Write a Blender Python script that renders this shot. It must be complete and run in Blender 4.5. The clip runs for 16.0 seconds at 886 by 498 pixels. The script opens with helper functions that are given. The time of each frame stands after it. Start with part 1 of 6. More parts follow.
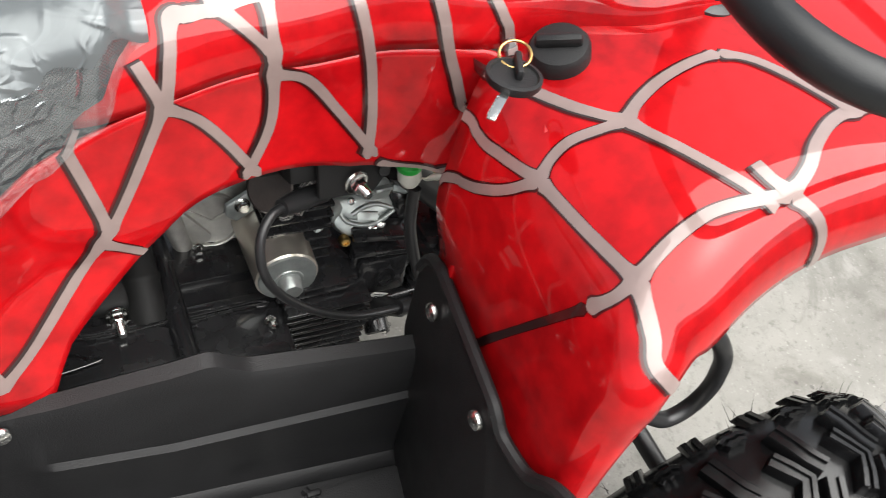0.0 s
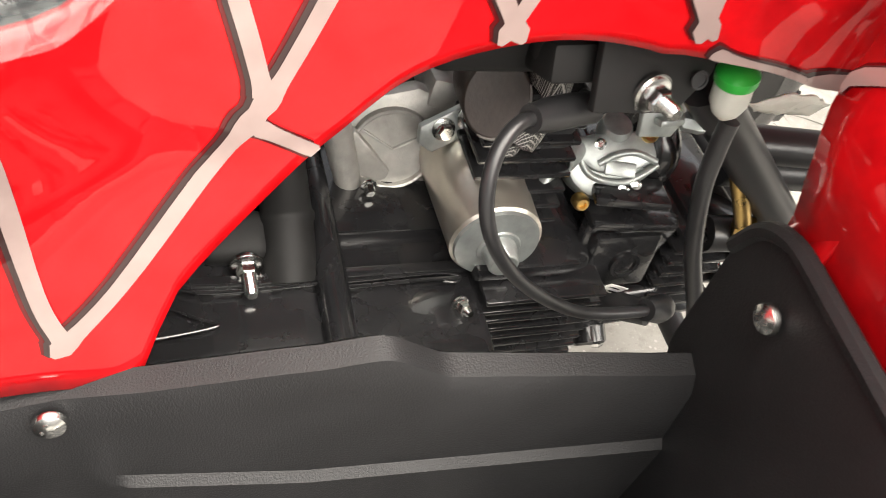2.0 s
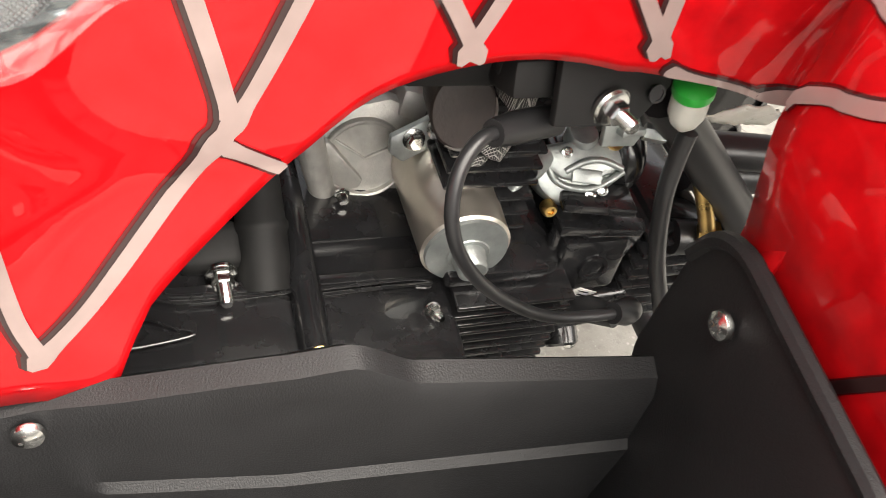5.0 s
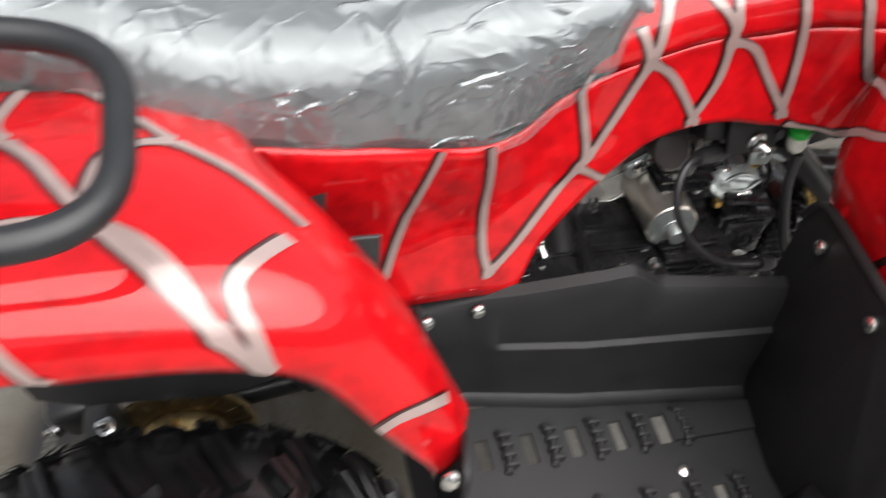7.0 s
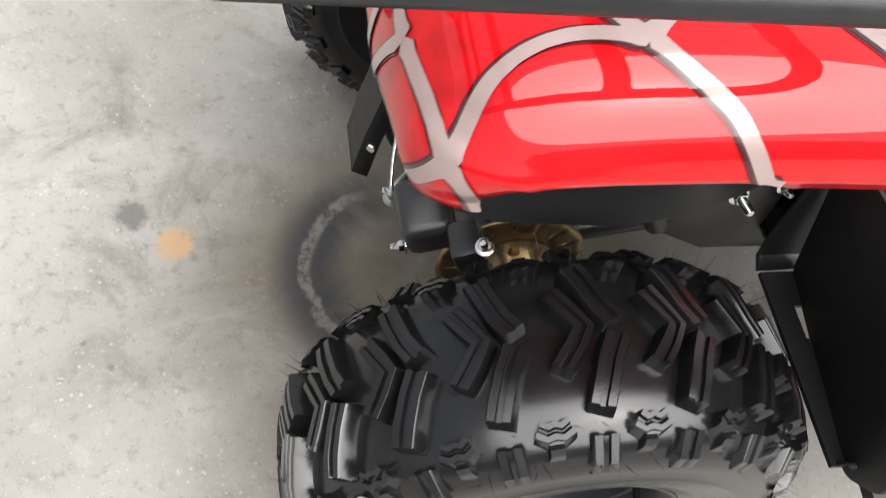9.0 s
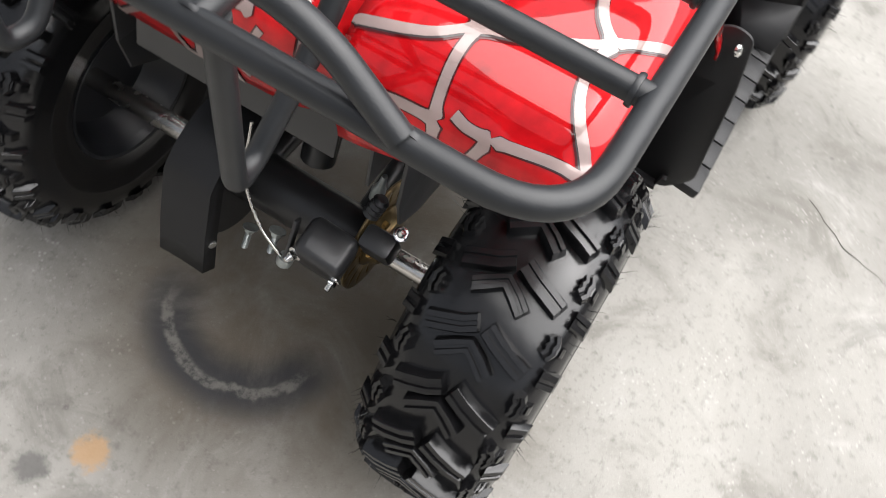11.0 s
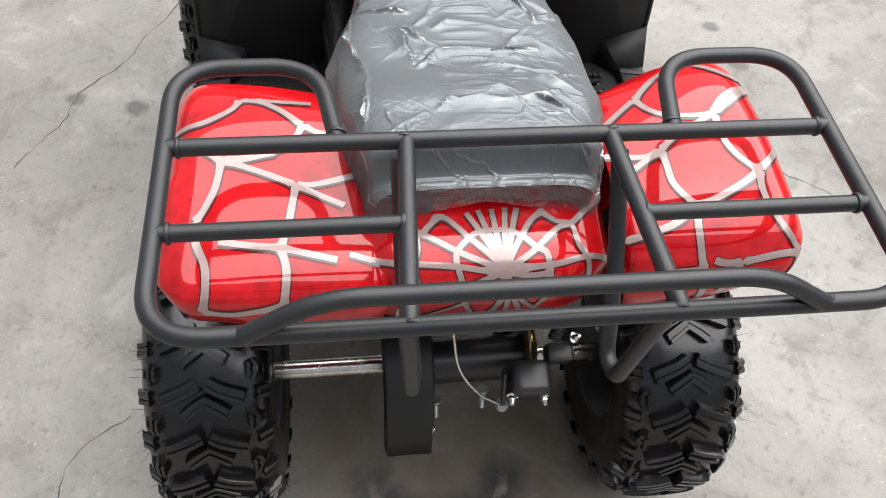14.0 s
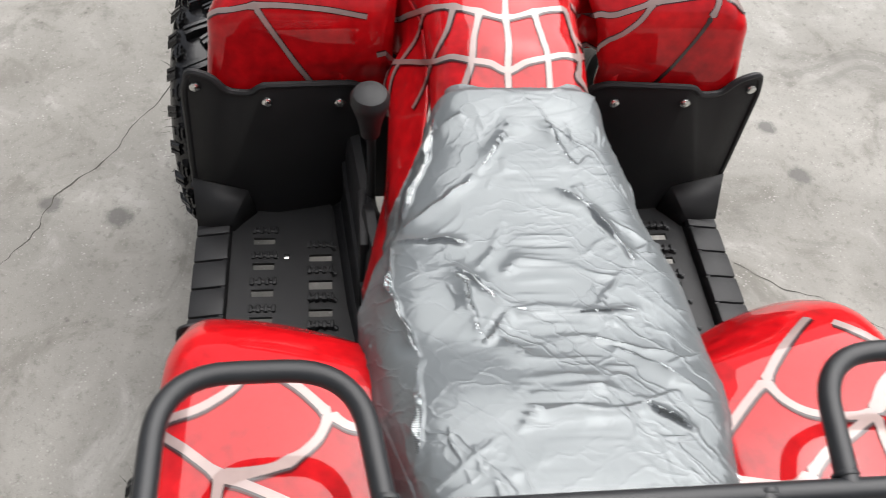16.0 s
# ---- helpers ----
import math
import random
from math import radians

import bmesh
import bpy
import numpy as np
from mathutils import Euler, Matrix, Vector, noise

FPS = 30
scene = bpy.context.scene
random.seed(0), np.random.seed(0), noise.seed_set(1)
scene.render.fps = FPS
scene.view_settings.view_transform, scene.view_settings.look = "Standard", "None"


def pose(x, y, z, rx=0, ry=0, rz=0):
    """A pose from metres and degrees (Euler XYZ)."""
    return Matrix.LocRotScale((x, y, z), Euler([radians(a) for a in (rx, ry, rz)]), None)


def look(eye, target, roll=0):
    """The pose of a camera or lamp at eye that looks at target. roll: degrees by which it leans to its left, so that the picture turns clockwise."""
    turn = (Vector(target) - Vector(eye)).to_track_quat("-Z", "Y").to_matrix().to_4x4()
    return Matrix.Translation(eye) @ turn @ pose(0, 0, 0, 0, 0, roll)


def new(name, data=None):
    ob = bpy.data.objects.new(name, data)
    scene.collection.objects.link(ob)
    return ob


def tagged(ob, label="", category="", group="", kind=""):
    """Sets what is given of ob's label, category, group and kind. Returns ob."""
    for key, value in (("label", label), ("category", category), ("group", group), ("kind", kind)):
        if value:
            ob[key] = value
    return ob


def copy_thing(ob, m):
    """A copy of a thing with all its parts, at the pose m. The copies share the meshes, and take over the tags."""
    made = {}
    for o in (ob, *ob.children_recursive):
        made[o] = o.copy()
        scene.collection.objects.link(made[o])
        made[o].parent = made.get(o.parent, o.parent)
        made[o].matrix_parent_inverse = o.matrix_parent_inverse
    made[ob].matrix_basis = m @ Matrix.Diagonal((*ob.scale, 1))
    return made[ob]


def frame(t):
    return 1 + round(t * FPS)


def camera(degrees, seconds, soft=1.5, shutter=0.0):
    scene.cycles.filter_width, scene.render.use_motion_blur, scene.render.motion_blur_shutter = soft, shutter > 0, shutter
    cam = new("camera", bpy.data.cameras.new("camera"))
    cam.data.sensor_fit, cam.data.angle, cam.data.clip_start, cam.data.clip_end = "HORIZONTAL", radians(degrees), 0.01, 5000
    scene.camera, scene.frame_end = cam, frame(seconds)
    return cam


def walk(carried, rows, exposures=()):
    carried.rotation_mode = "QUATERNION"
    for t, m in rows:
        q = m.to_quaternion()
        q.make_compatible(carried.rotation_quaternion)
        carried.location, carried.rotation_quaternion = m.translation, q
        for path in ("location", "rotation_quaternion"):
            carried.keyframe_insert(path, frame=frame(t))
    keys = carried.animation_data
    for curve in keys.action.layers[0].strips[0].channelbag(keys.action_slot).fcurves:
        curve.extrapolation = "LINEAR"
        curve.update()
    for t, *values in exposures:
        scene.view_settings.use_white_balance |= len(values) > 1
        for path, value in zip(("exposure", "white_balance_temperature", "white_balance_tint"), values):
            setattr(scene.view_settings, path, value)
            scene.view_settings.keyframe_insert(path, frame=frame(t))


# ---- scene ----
EXPOSURES, SKY, SUN = [(0, 1.24, 6450, 8), (1.0, 1.50, 6600, 9), (2.0, 2.25, 7000, 10), (4.2, 2.37, 7100, 10), (6.3, 1.30, 6600, 10), (7, 1.22, 6450, 10), (8, 1.52, 6450, 10), (9.5, 1.64, 6400, 10), (12, 1.20, 6350, 11), (14, 1.13, 6350, 11), (15, 1.06, 6350, 11), (16, 0.98, 6400, 11)], 0.08, 3.4
# camera and its walk
cam = camera(53.99, 16.0, soft=0.8, shutter=0.4)
PATH = [
    (0.0, (0.3299, -0.4906, 1.0689), (0.6868, -0.0834, 0.4800), 20.96),
    (0.5, (0.3200, -0.4765, 1.0423), (0.6475, -0.0511, 0.4492), 19.54),
    (1.0, (0.3144, -0.4277, 0.9674), (0.6127, 0.0211, 0.3762), 19.01),
    (1.5, (0.3291, -0.3818, 0.8966), (0.6083, 0.0706, 0.2988), 19.29),
    (2.0, (0.3425, -0.3490, 0.8343), (0.6147, 0.1037, 0.2335), 20.56),
    (2.5, (0.3466, -0.3204, 0.8012), (0.6174, 0.1320, 0.1995), 22.23),
    (3.0, (0.3514, -0.3047, 0.7892), (0.6210, 0.1439, 0.1841), 23.23),
    (3.5, (0.3508, -0.3043, 0.7938), (0.6207, 0.1426, 0.1876), 23.42),
    (4.0, (0.3513, -0.3152, 0.7985), (0.6224, 0.1303, 0.1919), 22.86),
    (4.2, (0.3528, -0.3199, 0.8035), (0.6265, 0.1242, 0.1969), 22.60),
    (6.3, (0.2687, -0.4854, 1.0405), (0.5513, -0.0301, 0.4465), 18.54),
    (6.5, (0.2388, -0.5180, 1.0774), (0.4923, -0.0546, 0.4766), 15.95),
    (7.0, (0.0813, -0.6162, 1.0996), (0.2751, -0.1104, 0.5108), 10.61),
    (7.5, (-0.0848, -0.6759, 1.0917), (0.0889, -0.1722, 0.4950), 10.37),
    (8.0, (-0.1588, -0.6601, 1.0535), (-0.0012, -0.1584, 0.4506), 13.71),
    (8.5, (-0.1878, -0.5728, 1.0119), (-0.0321, -0.1139, 0.3754), 14.72),
    (9.0, (-0.2457, -0.5383, 0.9764), (-0.0669, -0.1312, 0.3113), 18.84),
    (9.3, (-0.3085, -0.5471, 0.9821), (-0.0613, -0.1689, 0.3219), 25.84),
    (9.5, (-0.3709, -0.5429, 0.9931), (-0.0759, -0.1818, 0.3431), 26.68),
    (9.7, (-0.4149, -0.5349, 1.0075), (-0.0819, -0.1780, 0.3737), 25.32),
    (11.8, (-0.6213, -0.1978, 1.2345), (-0.1742, -0.1699, 0.5716), 12.68),
    (12.0, (-0.6308, -0.1601, 1.2735), (-0.1832, -0.1360, 0.6109), 10.92),
    (12.5, (-0.6273, -0.0641, 1.3551), (-0.1880, -0.0339, 0.6872), 6.28),
    (13.0, (-0.6619, 0.0625, 1.3882), (-0.1961, 0.0649, 0.7378), 3.68),
    (13.5, (-0.6951, 0.1473, 1.4060), (-0.2124, 0.1005, 0.7698), 2.17),
    (14.0, (-0.7051, 0.1660, 1.4090), (-0.2095, 0.0797, 0.7869), 4.96),
    (14.5, (-0.6523, 0.1591, 1.3954), (-0.1541, 0.0663, 0.7763), 5.54),
    (15.0, (-0.4923, 0.1358, 1.4113), (0.0094, 0.0465, 0.7945), 5.88),
    (15.5, (-0.3794, 0.1370, 1.4047), (0.1235, 0.0466, 0.7891), 7.48),
    (16.0, (-0.3108, 0.2028, 1.3923), (0.1800, 0.1065, 0.7679), 7.67),
]
walk(cam, [(t, look(eye, target, roll)) for t, eye, target, roll in PATH], EXPOSURES)

# world and sun: a bright overcast sky
world = bpy.data.worlds.new("sky")
scene.world = world
world.use_nodes = True
wn = world.node_tree.nodes
sky = wn.new("ShaderNodeTexSky")
sky.sky_type, sky.sun_disc = "NISHITA", False
sky.sun_elevation, sky.sun_rotation = radians(66), radians(140)
sky.air_density, sky.dust_density, sky.ozone_density = 1.0, 4.0, 0.6
pale = wn.new("ShaderNodeHueSaturation")
pale.inputs["Saturation"].default_value = 0.25
world.node_tree.links.new(sky.outputs[0], pale.inputs["Color"])
world.node_tree.links.new(pale.outputs[0], wn["Background"].inputs[0])
wn["Background"].inputs[1].default_value = SKY
lamp = bpy.data.lights.new("sun", "SUN")
lamp.energy, lamp.angle, lamp.color = SUN, radians(92), (1.0, 0.97, 0.93)
new("sun", lamp).matrix_world = look((1.6, -2.4, 6.0), (0.3, 0, 0))

# ---- mesh tools ----
def smooth_line(pts, steps=8):
    """A Catmull-Rom line through the points."""
    p = [Vector(q) for q in pts]
    p = [2 * p[0] - p[1]] + p + [2 * p[-1] - p[-2]]
    out = []
    for i in range(1, len(p) - 2):
        for k in range(steps):
            t = k / steps
            a, b, c, d = p[i - 1], p[i], p[i + 1], p[i + 2]
            out.append(0.5 * ((2 * b) + (c - a) * t + (2 * a - 5 * b + 4 * c - d) * t * t + (3 * b - a - 3 * c + d) * t ** 3))
    return out + [p[-2]]


def rounded(pts, radius, steps=6, closed=False):
    """A polyline with its corners rounded off."""
    p, out, n = [Vector(q) for q in pts], [], len(pts)
    for i in range(n):
        if not closed and i in (0, n - 1):
            out.append(p[i])
            continue
        a, b, c = p[i - 1], p[i], p[(i + 1) % n]
        u, w = (a - b), (c - b)
        r = min(radius, u.length * 0.48, w.length * 0.48)
        u, w = b + u.normalized() * r, b + w.normalized() * r
        for k in range(steps + 1):
            t = k / steps
            out.append((1 - t) ** 2 * u + 2 * t * (1 - t) * b + t * t * w)
    return out


def tube(pts, r, sides=14, closed=False, bm=None, flat=1.0):
    """A round bar along a line; r may be a list, one for each point."""
    bm = bm or bmesh.new()
    p, n = [Vector(q) for q in pts], len(pts)
    up, rings = Vector((0.13, 0.21, 0.97)), []
    for i in range(n):
        a, b = (p[i - 1], p[(i + 1) % n]) if closed else (p[max(i - 1, 0)], p[min(i + 1, n - 1)])
        ahead = (b - a).normalized()
        side = ahead.cross(up)
        if side.length < 0.05:
            side = ahead.cross(Vector((1, 0.1, 0)))
        side.normalize()
        up = side.cross(ahead).normalized()
        rad = r[i] if isinstance(r, (list, tuple)) else r
        rings.append([bm.verts.new(p[i] + rad * (math.cos(t) * side + flat * math.sin(t) * up)) for t in (2 * math.pi * k / sides for k in range(sides))])
    for i in range(n if closed else n - 1):
        a, b = rings[i], rings[(i + 1) % n]
        for k in range(sides):
            bm.faces.new((a[k], a[(k + 1) % sides], b[(k + 1) % sides], b[k]))
    if not closed:
        bm.faces.new(rings[0][::-1])
        bm.faces.new(rings[-1])
    return bm


def lathe(profile, m=None, seg=32, bm=None, cap=True):
    """Turns rows of (radius, height) about the z of m."""
    bm, m = bm or bmesh.new(), m or Matrix()
    rings = [[bm.verts.new(m @ Vector((r * math.cos(t), r * math.sin(t), h))) for t in (2 * math.pi * k / seg for k in range(seg))] for r, h in profile]
    for a, b in zip(rings, rings[1:]):
        for k in range(seg):
            bm.faces.new((a[k], a[(k + 1) % seg], b[(k + 1) % seg], b[k]))
    if cap:
        bm.faces.new(rings[0][::-1])
        bm.faces.new(rings[-1])
    return bm


def box(size, m=None, bevel=0.0, bm=None, seg=2):
    """A box with rounded edges."""
    one = bmesh.new()
    bmesh.ops.create_cube(one, size=1.0, matrix=Matrix.Diagonal((*size, 1)))
    if bevel:
        bmesh.ops.bevel(one, geom=one.edges[:], offset=bevel, segments=seg, affect="EDGES", profile=0.5)
    bmesh.ops.transform(one, matrix=m or Matrix(), verts=one.verts)
    return join(bm, one)


def join(bm, one):
    if bm is None:
        return one
    mesh = bpy.data.meshes.new("joined")
    one.to_mesh(mesh)
    one.free()
    bm.from_mesh(mesh)
    bpy.data.meshes.remove(mesh)
    return bm


def prism(outline, depth, m=None, bevel=0.0, bm=None):
    """A plate: an outline in x, y of m, from z = 0 to depth."""
    one = bmesh.new()
    low = [one.verts.new((x, y, 0)) for x, y in outline]
    face = one.faces.new(low)
    top = bmesh.ops.extrude_face_region(one, geom=[face])["geom"]
    bmesh.ops.translate(one, vec=(0, 0, depth), verts=[v for v in top if isinstance(v, bmesh.types.BMVert)])
    bmesh.ops.recalc_face_normals(one, faces=one.faces[:])
    if bevel:
        edges = [e for e in one.edges if len(e.link_faces) == 2 and e.calc_face_angle(0) > 0.6]
        bmesh.ops.bevel(one, geom=edges, offset=bevel, segments=2, affect="EDGES", profile=0.5)
    bmesh.ops.transform(one, matrix=m or Matrix(), verts=one.verts)
    return join(bm, one)


def sheet(rows, bm=None, flip=False):
    """A skin over rows of points."""
    bm = bm or bmesh.new()
    grid = [[bm.verts.new(q) for q in row] for row in rows]
    for a, b in zip(grid, grid[1:]):
        for k in range(len(a) - 1):
            f = (a[k], a[k + 1], b[k + 1], b[k])
            bm.faces.new(f[::-1] if flip else f)
    return bm


def part(name, bm, material, parent=None, label="", shade=True, thick=0.0, m=None):
    """Links a bmesh as one mesh object under a thing or a part."""
    mesh = bpy.data.meshes.new(name)
    bm.to_mesh(mesh)
    bm.free()
    if shade:
        mesh.polygons.foreach_set("use_smooth", [True] * len(mesh.polygons))
        mesh.set_sharp_from_angle(angle=radians(38))
    ob = new(name, mesh)
    mesh.materials.append(material)
    if thick:
        mod = ob.modifiers.new("thickness", "SOLIDIFY")
        mod.thickness, mod.offset = thick, -1
    if m is not None:
        ob.matrix_basis = m
    if parent:
        ob.parent = parent
    if label:
        ob["label"] = label
    return ob


def mirrored(bm):
    """The same mesh on the other side of the machine."""
    out = bm.copy()
    bmesh.ops.scale(out, vec=(1, -1, 1), verts=out.verts)
    bmesh.ops.reverse_faces(out, faces=out.faces)
    return out


def step(t):
    t = min(max(t, 0.0), 1.0)
    return t * t * (3 - 2 * t)


def along(x, table):
    """A smooth value from a short table of (x, value)."""
    if x <= table[0][0]:
        return table[0][1]
    for (a, p), (b, q) in zip(table, table[1:]):
        if x <= b:
            return p + (q - p) * step((x - a) / (b - a))
    return table[-1][1]


# ---- materials ----
def material(name, colour, rough=0.5, metal=0.0, spread=0.15, grain=40.0, bump=0.0, bump_scale=200.0, coat=0.0, rough_spread=0.1, dark=None, spec=0.5):
    """A surface whose colour varies at two scales, with fine relief."""
    m = bpy.data.materials.new(name)
    m.use_nodes = True
    n, l = m.node_tree.nodes, m.node_tree.links
    b = n["Principled BSDF"]
    co = n.new("ShaderNodeTexCoord")
    big, small = n.new("ShaderNodeTexNoise"), n.new("ShaderNodeTexNoise")
    big.inputs["Scale"].default_value, small.inputs["Scale"].default_value = grain * 0.15, grain
    big.inputs["Detail"].default_value, small.inputs["Detail"].default_value = 4, 6
    both = n.new("ShaderNodeMath")
    both.operation = "ADD"
    ramp = n.new("ShaderNodeValToRGB")
    low = dark or [c * (1 - spread) for c in colour]
    ramp.color_ramp.elements[0].position, ramp.color_ramp.elements[1].position = 0.36, 0.64
    ramp.color_ramp.elements[0].color, ramp.color_ramp.elements[1].color = (*low, 1), (*[min(1, c * (1 + spread)) for c in colour], 1)
    half = n.new("ShaderNodeMath")
    half.operation, half.inputs[1].default_value = "MULTIPLY", 0.5
    for a in (big, small):
        l.new(co.outputs["Object"], a.inputs["Vector"])
    l.new(big.outputs[0], both.inputs[0]), l.new(small.outputs[0], both.inputs[1]), l.new(both.outputs[0], half.inputs[0])
    l.new(half.outputs[0], ramp.inputs[0]), l.new(ramp.outputs[0], b.inputs["Base Color"])
    r = n.new("ShaderNodeMapRange")
    r.inputs["To Min"].default_value, r.inputs["To Max"].default_value = max(0.02, rough - rough_spread), min(1, rough + rough_spread)
    l.new(small.outputs[0], r.inputs["Value"]), l.new(r.outputs[0], b.inputs["Roughness"])
    b.inputs["Metallic"].default_value, b.inputs["Coat Weight"].default_value, b.inputs["Coat Roughness"].default_value = metal, coat, 0.03
    b.inputs["Specular IOR Level"].default_value = spec
    if bump:
        fine, bp = n.new("ShaderNodeTexNoise"), n.new("ShaderNodeBump")
        fine.inputs["Scale"].default_value, fine.inputs["Detail"].default_value = bump_scale, 3
        bp.inputs["Strength"].default_value, bp.inputs["Distance"].default_value = bump, 0.001
        l.new(co.outputs["Object"], fine.inputs["Vector"]), l.new(fine.outputs[0], bp.inputs["Height"]), l.new(bp.outputs[0], b.inputs["Normal"])
    return m


red = material("red_gelcoat", (0.48, 0.0042, 0.007), 0.4, spread=0.08, grain=60, coat=0.8, dark=(0.25, 0.002, 0.004), spec=0.05)
silver = material("silver_airbrush", (0.30, 0.225, 0.210), 0.35, metal=0.3, spread=0.10, grain=60, coat=1.0, spec=0.2)
smoke = material("dark_red_airbrush_haze", (0.075, 0.003, 0.004), 0.4, coat=1.0, spec=0.05)
ink = material("black_airbrush", (0.016, 0.004, 0.004), 0.4, coat=1.0)
rubber = material("tyre_rubber", (0.006, 0.006, 0.0065), 0.22, spread=0.3, grain=60, rough_spread=0.05, bump=0.05, bump_scale=500)
plastic = material("grained_black_plastic", (0.0115, 0.0115, 0.0122), 0.50, spread=0.15, grain=30, bump=0.35, bump_scale=900, spec=0.32)
rack_paint = material("satin_black_powder_coat", (0.012, 0.013, 0.0145), 0.42, spread=0.15, grain=50, bump=0.08, bump_scale=700, spec=0.42)
steel = material("zinc_plated_steel", (0.72, 0.72, 0.70), 0.22, metal=1.0, spread=0.1, grain=120)

# ---- setting ----
def concrete():
    """Trowelled grey concrete with blotches, specks, a scuffed tyre ring and old spots."""
    m = bpy.data.materials.new("worn_concrete")
    m.use_nodes = True
    n, l = m.node_tree.nodes, m.node_tree.links
    b = n["Principled BSDF"]
    co = n.new("ShaderNodeTexCoord")

    def tex(scale, detail=6.0, rough=0.6, stretch=(1, 1, 1), warp=0.0):
        mp, t = n.new("ShaderNodeMapping"), n.new("ShaderNodeTexNoise")
        mp.inputs["Scale"].default_value = stretch
        l.new(co.outputs["Object"], mp.inputs[0])
        l.new(mp.outputs[0], t.inputs["Vector"])
        t.inputs["Scale"].default_value, t.inputs["Detail"].default_value, t.inputs["Roughness"].default_value, t.inputs["Distortion"].default_value = scale, detail, rough, warp
        return t.outputs[0]

    def ranged(value, a, z, lo=0.0, hi=1.0):
        r = n.new("ShaderNodeMapRange")
        r.interpolation_type = "SMOOTHSTEP"
        for k, v in (("From Min", a), ("From Max", z), ("To Min", lo), ("To Max", hi)):
            r.inputs[k].default_value = v
        l.new(value, r.inputs[0])
        return r.outputs[0]

    def calc(op, x, y):
        k = n.new("ShaderNodeMath")
        k.operation = op
        for i, v in enumerate((x, y)):
            if isinstance(v, (int, float)):
                k.inputs[i].default_value = v
            else:
                l.new(v, k.inputs[i])
        return k.outputs[0]

    def blend(fac, a, c):
        k = n.new("ShaderNodeMix")
        k.data_type = "RGBA"
        l.new(fac, k.inputs[0])
        for i, v in ((6, a), (7, c)):
            if isinstance(v, tuple):
                k.inputs[i].default_value = (*v, 1)
            else:
                l.new(v, k.inputs[i])
        return k.outputs[2]

    def away(x, y, wobble):
        """Distance from a place on the ground, made uneven."""
        mp, ln = n.new("ShaderNodeMapping"), n.new("ShaderNodeVectorMath")
        mp.inputs["Location"].default_value = (-x, -y, 0)
        ln.operation = "LENGTH"
        l.new(co.outputs["Object"], mp.inputs[0])
        l.new(mp.outputs[0], ln.inputs[0])
        return calc("ADD", ln.outputs["Value"], calc("MULTIPLY", calc("SUBTRACT", wobble, 0.5), 0.05))

    broad, mid, fine, grit = tex(1.3, 5, 0.6, warp=0.6), tex(6, 7, 0.65, warp=0.8), tex(45, 6, 0.7), tex(420, 3, 0.6)
    colour = blend(ranged(broad, 0.35, 0.65), (0.150, 0.144, 0.130), (0.225, 0.217, 0.198))
    colour = blend(ranged(mid, 0.52, 0.68, 0, 0.6), colour, (0.105, 0.098, 0.086))
    colour = blend(ranged(mid, 0.44, 0.30, 0, 0.5), colour, (0.270, 0.262, 0.245))
    colour = blend(ranged(fine, 0.52, 0.70, 0, 0.6), colour, (0.10, 0.094, 0.084))
    colour = blend(ranged(tex(130, 4, 0.65), 0.56, 0.72, 0, 0.55), colour, (0.105, 0.10, 0.09))
    colour = blend(ranged(tex(150, 4, 0.65, warp=0.4), 0.60, 0.72, 0, 0.6), colour, (0.30, 0.295, 0.275))
    colour = blend(ranged(tex(3.1, 8, 0.72, warp=1.2), 0.55, 0.66, 0, 0.5), colour, (0.095, 0.09, 0.08))
    colour = blend(ranged(grit, 0.66, 0.74, 0, 0.7), colour, (0.36, 0.35, 0.33))
    colour = blend(ranged(grit, 0.34, 0.27, 0, 0.5), colour, (0.08, 0.075, 0.068))
    specks = n.new("ShaderNodeTexVoronoi")
    specks.inputs["Scale"].default_value = 26
    l.new(co.outputs["Object"], specks.inputs["Vector"])
    colour = blend(calc("MULTIPLY", ranged(specks.outputs["Distance"], 0.16, 0.05), ranged(mid, 0.5, 0.62, 0, 0.7)), colour, (0.07, 0.066, 0.060))
    grains = n.new("ShaderNodeTexVoronoi")
    grains.inputs["Scale"].default_value = 95
    l.new(co.outputs["Object"], grains.inputs["Vector"])
    colour = blend(calc("MULTIPLY", ranged(grains.outputs["Distance"], 0.26, 0.12), ranged(tex(11, 4, 0.6), 0.50, 0.62, 0, 0.5)), colour, (0.34, 0.33, 0.31))
    # brown oily film where the machine has stood, with the shade under it painted in
    film_shade_mask = calc("MULTIPLY", ranged(away(0.04, -0.04, broad), 0.44, 0.20, 0, 0.9), ranged(mid, 0.25, 0.6, 0.5, 1.0))
    colour = blend(film_shade_mask, colour, (0.085, 0.070, 0.050))
    # scuffed ring left by a tyre, open on one side
    d = away(-0.055, 0.03, mid)
    ring = calc("MULTIPLY", ranged(calc("ABSOLUTE", calc("SUBTRACT", d, 0.115), 0.0), 0.062, 0.012), ranged(mid, 0.25, 0.55, 0.55, 1.0))
    sx = n.new("ShaderNodeSeparateXYZ")
    l.new(co.outputs["Object"], sx.inputs[0])
    ring = calc("MULTIPLY", ring, ranged(sx.outputs["X"], -0.02, -0.10, 0.0, 0.95))
    colour = blend(ring, colour, (0.022, 0.022, 0.024))
    streak = calc("MULTIPLY", ranged(calc("ABSOLUTE", calc("SUBTRACT", d, 0.118), 0.0), 0.011, 0.004), calc("MULTIPLY", ranged(sx.outputs["X"], -0.06, -0.12, 0.0, 0.55), ranged(fine, 0.35, 0.6)))
    colour = blend(streak, colour, (0.20, 0.19, 0.165))
